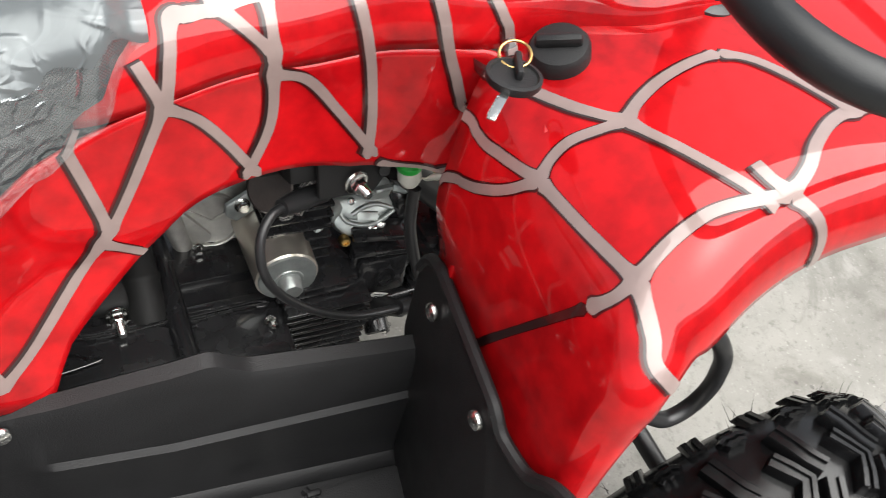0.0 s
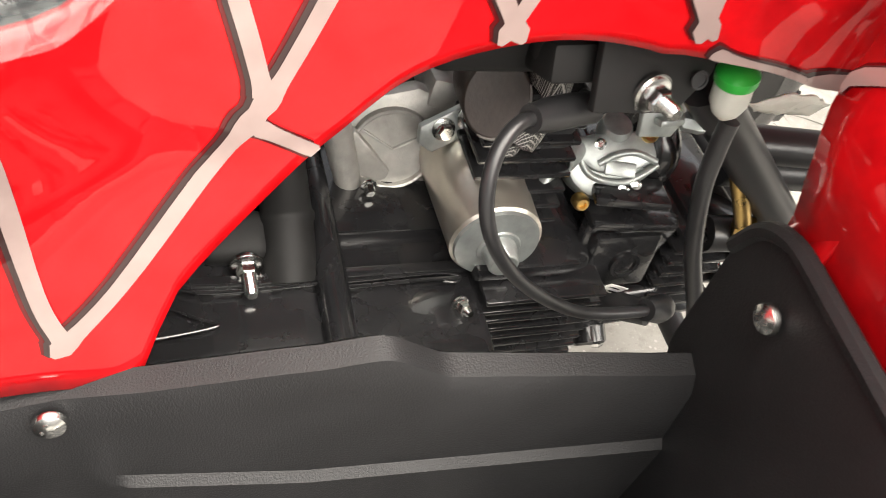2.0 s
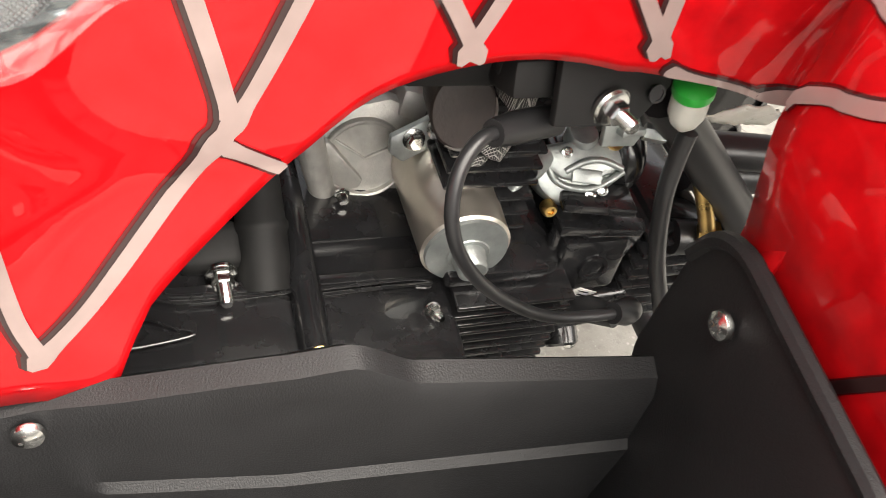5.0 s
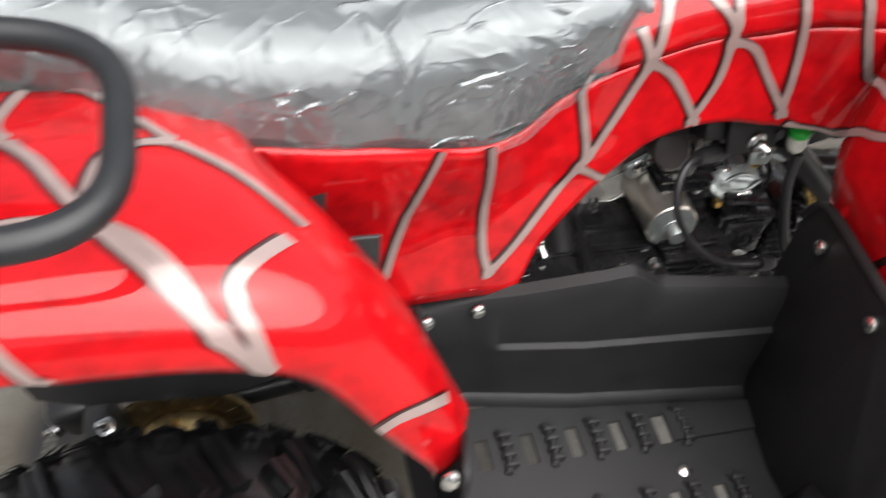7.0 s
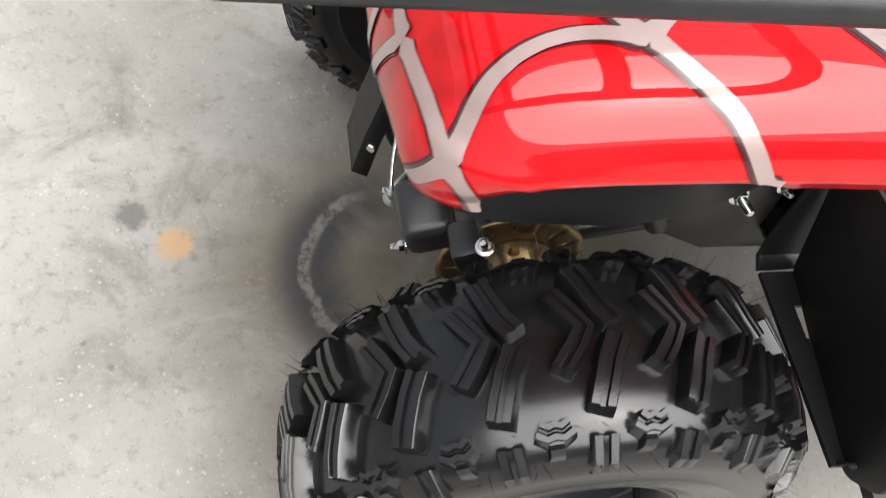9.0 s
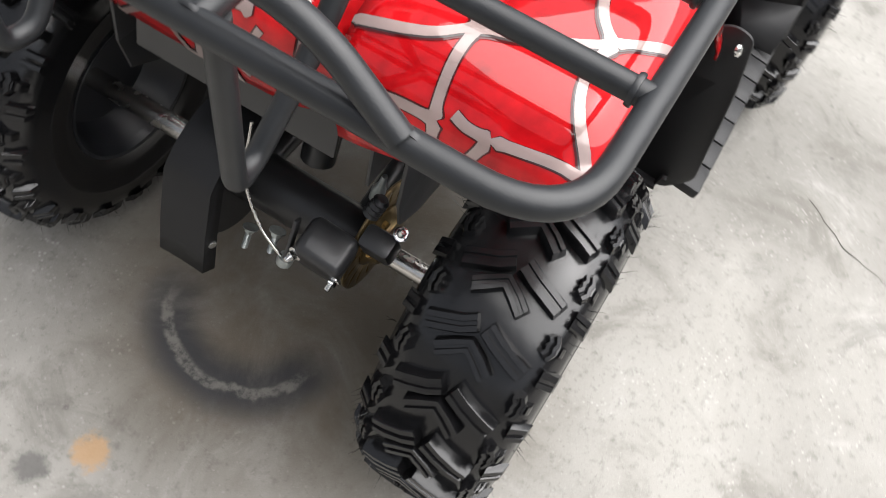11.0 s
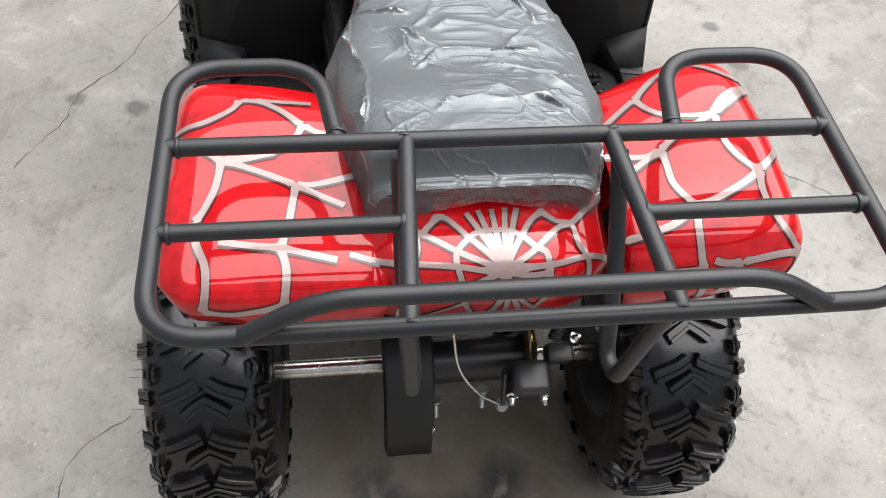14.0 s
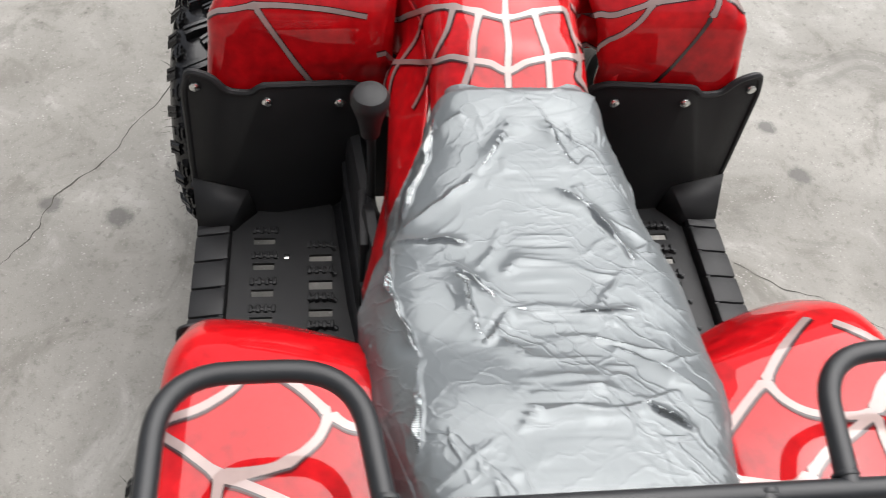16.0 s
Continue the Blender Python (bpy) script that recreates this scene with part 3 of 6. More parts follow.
def fold(p):
    """Height of the folds at rows of points, and where their steep sides lie."""
    high, steep = np.zeros(len(p)), np.zeros(len(p), bool)
    for i, (ax, ay, bx, by) in enumerate(FOLDS):
        main, mid = i < 23, 23 <= i < 39
        dx, dy = bx - ax, by - ay
        long = math.hypot(dx, dy)
        x, y = p[:, 0] - ax, p[:, 1] - ay
        t = (x * dx + y * dy) / (long * long)
        side = (x * dy - y * dx) / long * (1 if i % 3 else -1)
        side = side + 0.0013 * np.sin(p[:, 0] * 190 + i) * np.sin(p[:, 1] * 170 + 2 * i) + 0.012 * long / 0.1 * np.sin(2.5 * t + i) * t * (1 - t)
        wide = 0.013 + 0.012 * ((i * 37) % 10) / 10 if main else 0.008 + 0.006 * ((i * 37) % 10) / 10 if mid else 0.004 + 0.005 * ((i * 37) % 10) / 10
        tall = (0.0052 + 0.0030 * ((i * 53) % 10) / 10 if main else 0.0024 + 0.0014 * ((i * 53) % 10) / 10 if mid else 0.0012 + 0.0012 * ((i * 53) % 10) / 10) * np.sqrt(np.clip(np.sin(np.pi * np.clip(t, 0, 1)), 0, 1)) * (0.8 + 0.3 * np.sin(p[:, 0] * 95 + p[:, 1] * 60 + i))
        shape = np.where(side < 0, 1 + side / (0.25 * wide), np.clip(1 - side / wide, 0, 1) ** 2.6) * (side > -0.25 * wide)
        h = tall * shape
        if main:
            steep |= (h > high) & (side < 0.04 * wide) & (h > 0.0017)
        high = np.maximum(high, h)
    return high, steep


def crumple(bm):
    """Lays the folds and fine sharp crinkles into a skin, and lets it hang loose on the left."""
    bm.normal_update()
    p = np.array([v.co for v in bm.verts])
    high, steep = fold(p)
    for v, h in zip(bm.verts, high):
        p, up = v.co, v.normal.z
        turn = 0.8 + noise.noise(p * 4) * 2.6
        q = Vector((p.x * math.cos(turn) + p.y * math.sin(turn), (p.y * math.cos(turn) - p.x * math.sin(turn)) * 0.30, p.z * 0.6))
        a = noise.voronoi(q * 17)[0][:2]
        d = 0.0007 * max(0.0, 1 - 16 * (a[1] - a[0])) * max(0.0, 0.25 + noise.noise(p * 11))
        if up > 0.25:
            d += h
        else:
            b = noise.voronoi(q * 13 + Vector((3, 1, 7)))[0][:2]
            d += 0.0034 * max(0.0, 1 - 10 * (b[1] - b[0])) * max(0.0, 0.4 + noise.noise(p * 9)) + 0.004 * max(0.0, noise.noise(p * 8))
        loose = 0.016 * math.exp(-((p.x - 0.20) / 0.13) ** 2) * step((p.y - 0.06) / 0.06)
        v.co = p + v.normal * d + Vector((0, loose * (1 + 0.6 * noise.noise(p * 22)), 0))
    return steep


skin = sheet(seat_rows(0.006, 300, 210, 0.014))
skin.normal_update()
if sum(f.normal.z for f in skin.faces) < 0:
    bmesh.ops.reverse_faces(skin, faces=skin.faces[:])
    skin.normal_update()
skin.verts.index_update()
# upward and left-hand faces take the grey film that paints in the sky's reflection
on_top = [f.normal.z > 0.30 + 0.25 * noise.noise(f.calc_center_median() * 30) - 0.45 * step((f.calc_center_median().y - 0.05) / 0.04) * step((0.38 - f.calc_center_median().x) / 0.05) for f in skin.faces]
steep = crumple(skin)
# steep fold sides get a darker film, their shade put into the material
kind = [0 if not top else 2 if sum(steep[v.index] for v in f.verts) >= 3 else 1 for f, top in zip(skin.faces, on_top)]
wrap = tagged(new("seat_wrap"), "crumpled clear plastic film wrapped over the black seat", "plastic wrap")
for name, layers, keep in (("grey_sheen_top", 2, 1), ("clear_skirt", 1, 0), ("shaded_fold", 0, 2)):
    bm = skin.copy()
    bm.faces.ensure_lookup_table()
    bmesh.ops.delete(bm, geom=[f for f, k in zip(bm.faces, kind) if k != keep], context="FACES")
    sheet_part = part(name, bm, wrap_film(layers), wrap)
    if keep == 2:
        tagged(sheet_part, kind="stuff")
skin.free()

# footwells
def footwell(side):
    """A moulded tray: floor with slots and tread bars, inner, front and rear walls, outer rim."""
    thing = new("footwell")
    thing.parent = quad
    thing["label"] = "black grained plastic footwell"
    flip = Matrix.Diagonal((1, -side, 1, 1))

    def put(name, bm, mat=plastic, **more):
        bmesh.ops.transform(bm, matrix=flip, verts=bm.verts)
        bmesh.ops.recalc_face_normals(bm, faces=bm.faces[:])
        return part(name, bm, mat, thing, **more)

    # floor, right-hand side built at negative y
    bm = bmesh.new()
    bands = (-0.175, -0.212, -0.246, -0.298, -0.330, -0.365)
    for j, (y, far) in enumerate(zip(bands, bands[1:])):
        # two staggered rows of slots, six each
        cuts = [0.235, 0.622]
        for k in range(6):
            if j in (1, 3):
                middle = (0.509 if j == 1 else 0.5435) - 0.049 * k
                cuts += [middle - 0.0065, middle + 0.0065]
        cuts.sort()
        for i in range(0, len(cuts), 2):
            bm.faces.new([bm.verts.new(q) for q in ((cuts[i], y, 0.328), (cuts[i], far, 0.328), (cuts[i + 1], far, 0.328), (cuts[i + 1], y, 0.328))])
    floor = put("floor", bm, thick=0.005, shade=False)
    for k in range(6):
        for y, first in ((-0.229, 0.533), (-0.313, 0.563)):
            x = first - 0.049 * k
            # arched bars with a row of teeth
            bm = tube(smooth_line([(x - 0.004, y + 0.024, 0.3285), (x, y + 0.012, 0.331), (x + 0.001, y, 0.3315), (x, y - 0.012, 0.331), (x - 0.004, y - 0.024, 0.3285)], 4), 0.0042, 8)
            for q in range(4):
                bm = box((0.013, 0.006, 0.010), pose(x + 0.001, y - 0.0165 + 0.011 * q, 0.332), 0.0015, bm)
            bmesh.ops.transform(bm, matrix=flip, verts=bm.verts)
            bmesh.ops.recalc_face_normals(bm, faces=bm.faces[:])
            part("tread_bar", bm, plastic, floor)
    # inner wall: a stepped top flange, a ridge and a lower face
    rows = []
    for i in range(61):
        x = 0.232 + 0.390 * i / 60
        top = np.interp(x, (0.232, 0.31, 0.345, 0.40, 0.445, 0.452, 0.478, 0.60), (0.462, 0.474, 0.482, 0.500, 0.513, 0.512, 0.497, 0.491))
        lip = along(x, [(0.232, 0.008), (0.30, 0.014), (0.44, 0.018), (0.478, 0.010), (0.6, 0.012)])
        ridge = 0.412 + (x - 0.352) * 0.075
        y = np.interp(x, (0.232, 0.31, 0.42, 0.62), (-0.134, -0.132, -0.150, -0.169))
        d = 0.005 * step((x - 0.318) / 0.02)
        rows.append([Vector(q) for q in ((x, y + 0.008, top - 0.012), (x, y, top), (x, y - 0.012, top - 0.002), (x, y - 0.018, top - lip), (x, y - 0.021, ridge + 0.004), (x, y - 0.021 - d, ridge), (x, y - 0.021 - d, ridge - 0.006), (x, y - 0.024, 0.36), (x, y - 0.028, 0.337), (x, y - 0.04, 0.329))])
    put("inner_wall", sheet(rows), thick=0.003)
    # front wall: folded where the outer wing turns, leaning a little, with a lip that follows the fender
    def wall_x(y, z):
        y = abs(y)
        return 0.583 + (0.186 * (0.293 - y) if y < 0.293 else 0.085 * (y - 0.293)) + 0.067 * (0.60 - z)

    crest = [(0.148, 0.556), (0.158, 0.582), (0.178, 0.596), (0.300, 0.609), (0.312, 0.594), (0.345, 0.594), (0.363, 0.620), (0.392, 0.630), (0.402, 0.592), (0.412, 0.44), (0.416, 0.35)]
    out = [(p.x, p.y) for p in rounded([(a, b, 0) for a, b in [(0.148, 0.47)] + crest + [(0.40, 0.325), (0.172, 0.325), (0.172, 0.44)]], 0.012, 4, True)]
    bm = prism(out, 0.006, Matrix(((0, 0, 1, 0), (-1, 0, 0, 0), (0, 1, 0, 0), (0, 0, 0, 1))), 0.002)
    bmesh.ops.bisect_plane(bm, geom=bm.verts[:] + bm.edges[:] + bm.faces[:], plane_co=(0, -0.293, 0), plane_no=(0, 1, 0))
    for v in bm.verts:
        v.co.x += wall_x(v.co.y, v.co.z) + 0.001
    put("front_wall", bm)
    put("top_lip", tube(rounded([(wall_x(y, z) + 0.003, -y, z - 0.001) for y, z in crest], 0.012, 4), 0.005, 8))
    # rear wall along the fender's front
    out = [(0.150, 0.490), (0.235, 0.500), (0.30, 0.545), (0.352, 0.592), (0.376, 0.590), (0.388, 0.52), (0.402, 0.36), (0.372, 0.318), (0.172, 0.325)]
    out = [(p.x, p.y) for p in rounded([(a, b, 0) for a, b in out], 0.015, 4, True)]
    bm = prism(out, 0.005, Matrix(((0, 0, 1, 0.240), (-1, 0, 0, 0), (0, 1, 0, 0), (0, 0, 0, 1))), 0.002)
    for v in bm.verts:
        v.co.x += 0.03 * step((0.46 - v.co.z) / 0.14) - 0.022 * step((-v.co.y - 0.28) / 0.1)
    put("rear_wall", bm)
    # outer rim with grooves
    bm = None
    for k in range(7):
        bm = box((0.0485, 0.052, 0.016), pose(0.275 + 0.05 * k, -0.390, 0.336, 8, 0, 0), 0.004, bm)
    put("outer_rim", bm)
    put("rim_slope", sheet([[(x, -0.362, 0.328), (x, -0.366, 0.343), (x, -0.372, 0.345)] for x in (0.24, 0.42, 0.60)]), thick=0.003)
    put("gusset", sheet([[(0.566, -0.414, 0.345), (0.566, -0.366, 0.345), (0.566, -0.362, 0.329)], [(0.585, -0.416, 0.372), (0.585, -0.354, 0.361), (0.585, -0.346, 0.329)], [(0.604, -0.416, 0.412), (0.604, -0.338, 0.384), (0.604, -0.328, 0.329)]]), thick=0.003)
    for x, y, z, lean in ((0.601, -0.196, 0.566, 0), (0.584, -0.293, 0.582, 0), (0.590, -0.386, 0.603, 0), (0.256, -0.154, 0.458, 1), (0.306, -0.150, 0.463, 1), (0.214, -0.366, 0.573, 2), (0.513, -0.280, 0.329, 3)):
        way = (Vector((-1, 0, 0)), Vector((0, -1, 0.25)), Vector((-0.3, -1, 0.3)), Vector((0, 0, 1)))[lean]
        m = flip @ (Matrix.Translation((x, y, z)) @ way.to_track_quat("Z", "Y").to_matrix().to_4x4())
        screw(m, thing)


def screw(m, parent):
    """A zinc pan-head screw with a cross recess."""
    bm = lathe([(0.0075, 0), (0.0075, 0.001), (0.0068, 0.003), (0.004, 0.0045), (0.0015, 0.005)], None, 20)
    for a in (20, 110):
        bm = box((0.008, 0.0016, 0.002), pose(0, 0, 0.0038, 0, 0, a), 0, bm)
    part("screw", bm, steel, parent, m=m)


footwell(-1), footwell(1)

# wheels
def tread_radius(v):
    """Radius of the carcass at the distance v from the middle of the tread."""
    return along(abs(v), [(0, 0.2135), (0.035, 0.2125), (0.06, 0.2085), (0.076, 0.200), (0.088, 0.186)])


def lug(bm, line, width, height, base=1.2):
    """A raised rubber bar on the tyre: a bent line in (s, v), round the tread and across it."""
    p = [Vector((a, b)) for a, b in line]
    if (p[-1] - p[0]).y > 0 or ((p[-1] - p[0]).y == 0 and p[-1].x < p[0].x):
        p = p[::-1]
    rows = []
    for i, q in enumerate(p):
        d = (p[min(i + 1, len(p) - 1)] - p[max(i - 1, 0)]).normalized()
        side = Vector((-d.y, d.x)) * width / 2
        rows.append([(q - side * base, 0.0), (q - side * 1.02, height - 0.0018), (q - side * 0.90, height), (q - side * 0.30, height), (q - side * 0.20, height - 0.0030), (q + side * 0.20, height - 0.0030), (q + side * 0.30, height), (q + side * 0.90, height), (q + side * 1.02, height - 0.0018), (q + side * base, 0.0)])
    ends = ((p[0] - p[1]).normalized() * 0.002, (p[-1] - p[-2]).normalized() * 0.002)
    rows = [[(q + ends[0], -0.002) for q, h in rows[0]]] + rows + [[(q + ends[1], -0.002) for q, h in rows[-1]]]
    grid = []
    for row in rows:
        ring = []
        for q, h in row:
            r, a = tread_radius(q.y) + h - (0.002 if h == 0 else 0), q.x / 0.2135
            ring.append(bm.verts.new((r * math.cos(a), r * math.sin(a), q.y)))
        grid.append(ring)
    for a, b in zip(grid, grid[1:]):
        for k in range(len(a) - 1):
            bm.faces.new((a[k], b[k], b[k + 1], a[k + 1]))


def tyre_mesh(hand):
    prof = [(0.100, 0.062), (0.103, 0.076), (0.112, 0.083), (0.118, 0.0845), (0.121, 0.0865), (0.128, 0.0885), (0.150, 0.0910), (0.153, 0.0925), (0.156, 0.0912), (0.170, 0.0905), (0.186, 0.0870), (0.197, 0.0795), (0.2045, 0.070), (0.2095, 0.055), (0.2125, 0.035), (0.2135, 0.0)]
    prof = prof + [(r, -h) for r, h in prof[-2::-1]]
    bm = lathe(prof, seg=96, cap=False)
    n, around = 20, 2 * math.pi * 0.2135
    for k in range(n):
        s = around * k / n

        def bar(line, width, height):
            lug(bm, [(s + hand * a, v) for a, v in line], width, height)

        for side in (1, -1):
            bar([(0.001, 0.057 * side), (-0.004, 0.042 * side), (-0.011, 0.022 * side), (-0.019, (0.0045 if side > 0 else 0.008) * side)], 0.0175, 0.0150)
            bar([(0.0225, 0.066 * side), (0.0285, 0.0695 * side), (0.0335, 0.0680 * side), (0.0385, 0.0695 * side), (0.0445, 0.066 * side)], 0.0125, 0.0120)
            bar([(0.0285, 0.078 * side), (0.0385, 0.078 * side)], 0.0090, 0.0105)
            bar([(-0.001, 0.074 * side), (-0.001, 0.091 * side)], 0.0190, 0.0095)
        bar([(0.0215, 0.026), (0.0115, 0.012), (0.0025, -0.004), (0.0110, -0.019), (0.0200, -0.034)], 0.0150, 0.0145)
    # vent whiskers
    for k in range(330):
        a, v = random.uniform(0, 2 * math.pi), random.choice((-1, 1)) * random.choice((0.03, 0.05, 0.066, 0.07, 0.084, 0.088, 0.091))
        r = tread_radius(v) + (0.008 if abs(v) < 0.08 else 0.002)
        p = Vector((r * math.cos(a), r * math.sin(a), v))
        way = Vector((math.cos(a), math.sin(a), 0.9 * v / 0.09 * (abs(v) > 0.06))).normalized() + Vector([random.uniform(-0.4, 0.4) for _ in range(3)])
        tip = bm.verts.new(p + way.normalized() * random.uniform(0.010, 0.024))
        ring = [bm.verts.new(p + 0.0005 * (Vector((-math.sin(a), math.cos(a), 0)) * math.cos(q) + Vector((0, 0, 1)) * math.sin(q))) for q in (0, 2.1, 4.2)]
        for i in range(3):
            bm.faces.new((ring[i], ring[(i + 1) % 3], tip))
    return bm


rim_paint = material("gloss_black_rim", (0.010, 0.011, 0.014), 0.40, spread=0.2, grain=40)


def wheel(hand):
    hub = new("wheel")
    hub["label"] = "knobbly black tyre on a gloss black steel rim"
    part("tyre", tyre_mesh(hand), rubber, hub)
    part("rim", lathe([(0.012, -0.004), (0.030, -0.004), (0.033, -0.014), (0.046, -0.016), (0.050, -0.008), (0.060, -0.006), (0.064, -0.014), (0.074, -0.012), (0.078, 0.004), (0.083, 0.006), (0.086, 0.028), (0.089, 0.030), (0.091, 0.048), (0.094, 0.050), (0.095, 0.066), (0.099, 0.072), (0.105, 0.081), (0.1085, 0.0815), (0.1085, 0.078), (0.098, 0.066), (0.090, 0.0), (0.098, -0.066), (0.1085, -0.078), (0.1085, -0.0815), (0.104, -0.080), (0.09, -0.04), (0.08, -0.024), (0.02, -0.024)], seg=56), rim_paint, hub)
    part("hub_cap", lathe([(0.022, -0.006), (0.022, 0.010), (0.018, 0.014), (0.004, 0.015)], seg=28), rim_paint, hub)
    for k in range(4):
        a = k * math.pi / 2 + 0.4
        part("wheel_nut", lathe([(0.009, 0), (0.009, 0.007), (0.006, 0.010), (0.005, 0.014)], None, 6), steel, hub, m=pose(0.040 * math.cos(a), 0.040 * math.sin(a), -0.016))
    part("valve", tube([(0.088, 0.0, 0.045), (0.082, 0.0, 0.056), (0.079, 0.0, 0.070)], [0.004, 0.0035, 0.003], 10), rubber, hub)
    return hub


for hand, places in ((1, ((0.012, -0.2925, 1, 6.25), (0.955, -0.392, 1, 10))), (-1, ((0.030, 0.364, -1, 64), (0.955, 0.395, -1, 40)))):
    first = wheel(hand)
    first.parent = quad
    for k, (x, y, out, spin) in enumerate(places):
        m = pose(x, y, 0.2325, 90 * out, 0, 0) @ pose(0, 0, 0, 0, 0, spin) @ Matrix.Diagonal((1.022, 1.022, 0.94, 1))
        if k == 0:
            first.matrix_basis = m
        else:
            copy_thing(first, pose(x, y, 0.2325, 90 * out, 0, 0) @ pose(0, 0, 0, 0, 0, spin))

# rear rack
RZ, TUBE = 0.803, 0.0090
rack = new("rear_rack")
rack.parent = quad
rack["label"] = "satin black welded tube rear rack"
rail = [(0.036, 0.19, RZ), (0.036, 0.338, RZ), (-0.303, 0.338, RZ), (-0.303, -0.338, RZ), (0.036, -0.338, RZ), (0.036, -0.19, RZ)]
rail = [(-0.080, 0.172, RZ)] + rail + [(-0.080, -0.172, RZ)]
part("outer_rail", tube(rounded(rail, 0.055, 9), TUBE, 16), rack_paint, rack)
part("cross_bar", tube([(-0.082, -0.336, RZ), (-0.082, 0.336, RZ)], TUBE, 16), rack_paint, rack)
part("raised_bar", tube(rounded([(-0.306, -0.245, RZ + 0.004), (-0.302, -0.185, RZ + 0.044), (-0.302, 0.19, RZ + 0.044), (-0.306, 0.255, RZ + 0.004)], 0.045, 9), TUBE * 0.92, 16), rack_paint, rack)
for s in (-1, 1):
    part("short_bar", tube([(-0.19, s * 0.336, RZ), (-0.19, s * 0.113, RZ)], TUBE * 0.92, 16), rack_paint, rack)
    part("long_bar", tube([(-0.08, s * 0.104, RZ), (-0.303, s * 0.118, RZ)], TUBE, 16), rack_paint, rack)
    # loops that carry the rack
    part("support_loop", tube(rounded([(-0.10, s * 0.112, RZ - 0.006), (-0.17, s * 0.112, 0.70), (-0.232, s * 0.104, 0.618), (-0.260, s * 0.108, 0.618), (-0.288, s * 0.120, RZ - 0.004)], 0.028, 7), TUBE, 14), rack_paint, rack)
    for x, y in ((-0.082, 0.336), (-0.19, 0.336), (-0.19, 0.115), (-0.082, 0.106), (-0.303, 0.116), (-0.082, 0.172), (-0.304, 0.248)):
        bead = lathe([(TUBE * 1.13, -0.002), (TUBE * 1.2, 0.0), (TUBE * 1.13, 0.002)], None, 12)
        for v in bead.verts:
            v.co *= 1 + 0.08 * noise.noise(v.co * 400 + Vector((x * 90, s, 0)))
        part("weld_bead", bead, rack_paint, rack, m=pose(x + (0.011 if x > -0.1 and y == 0.172 else 0), s * (y - (0.011 if y == 0.336 else -0.0 if y < 0.2 else 0)), RZ, 90 if y in (0.336, 0.115) else 0, 90 if y not in (0.336, 0.115) else 0, 0))

# painted web: silver lines with a black shade beside them, laid on the panels
WEB = []


def web(points, width, dark=False):
    WEB.append(([Vector(q) for q in points], width, dark))


web([(0.447, -0.069, 0.757), (0.44, -0.074, 0.75), (0.436, -0.087, 0.733), (0.432, -0.093, 0.705), (0.422, -0.095, 0.673), (0.405, -0.1, 0.629), (0.392, -0.104, 0.603), (0.369, -0.11, 0.569), (0.337, -0.125, 0.523), (0.317, -0.134, 0.495)], 0.0076)
web([(0.422, -0.09, 0.72), (0.432, -0.093, 0.702)], 0.0076)
web([(0.432, -0.093, 0.7), (0.451, -0.094, 0.689), (0.47, -0.096, 0.668), (0.484, -0.099, 0.633)], 0.0076)
web([(0.377, -0.098, 0.668), (0.386, -0.101, 0.639), (0.392, -0.103, 0.608)], 0.0076)
web([(0.391, -0.105, 0.594), (0.416, -0.104, 0.582)], 0.0076)
web([(0.495, -0.079, 0.761), (0.495, -0.09, 0.746), (0.497, -0.095, 0.719), (0.498, -0.096, 0.678), (0.494, -0.098, 0.634)], 0.0076)
web([(0.461, -0.074, 0.76), (0.475, -0.085, 0.752), (0.491, -0.094, 0.732)], 0.0076)
web([(0.497, -0.095, 0.721), (0.52, -0.095, 0.712), (0.545, -0.096, 0.683), (0.572, -0.102, 0.639)], 0.0076)
web([(0.549, -0.087, 0.763), (0.56, -0.096, 0.726), (0.569, -0.099, 0.68), (0.58, -0.104, 0.634)], 0.0076)
web([(0.253, -0.134, 0.661), (0.24, -0.133, 0.619), (0.222, -0.13, 0.536), (0.211, -0.143, 0.483)], 0.0076)
web([(0.294, -0.127, 0.649), (0.3, -0.121, 0.602), (0.307, -0.126, 0.526), (0.31, -0.135, 0.493)], 0.0076)
web([(0.625, 0.358, 0.692), (0.617, 0.301, 0.712), (0.616, 0.224, 0.71), (0.612, 0.16, 0.701)], 0.007)
web([(0.616, 0.301, 0.709), (0.604, 0.269, 0.661), (0.6, 0.235, 0.599)], 0.007)
web([(-0.161, 0.003, 0.685), (-0.154, 0.026, 0.692), (-0.142, 0.054, 0.698), (-0.126, 0.081, 0.703), (-0.118, 0.095, 0.703)], 0.0068)
web([(-0.161, 0.003, 0.685), (-0.16, 0.026, 0.686), (-0.157, 0.053, 0.69), (-0.153, 0.093, 0.692), (-0.151, 0.113, 0.691), (-0.141, 0.143, 0.688)], 0.0068)
web([(-0.161, 0.003, 0.685), (-0.148, 0.018, 0.696), (-0.129, 0.038, 0.702), (-0.105, 0.06, 0.706), (-0.098, 0.068, 0.706)], 0.0068)
web([(-0.161, 0.003, 0.685), (-0.145, 0.014, 0.697), (-0.119, 0.028, 0.704), (-0.098, 0.039, 0.706)], 0.0068)
web([(-0.161, 0.003, 0.685), (-0.136, 0.013, 0.7), (-0.116, 0.02, 0.704), (-0.095, 0.026, 0.707)], 0.0068)
web([(-0.161, 0.003, 0.685), (-0.136, 0.008, 0.701), (-0.094, 0.011, 0.707)], 0.0068)
web([(-0.161, 0.003, 0.685), (-0.139, 0.001, 0.7), (-0.117, -0.001, 0.704), (-0.093, -0.004, 0.707)], 0.0068)
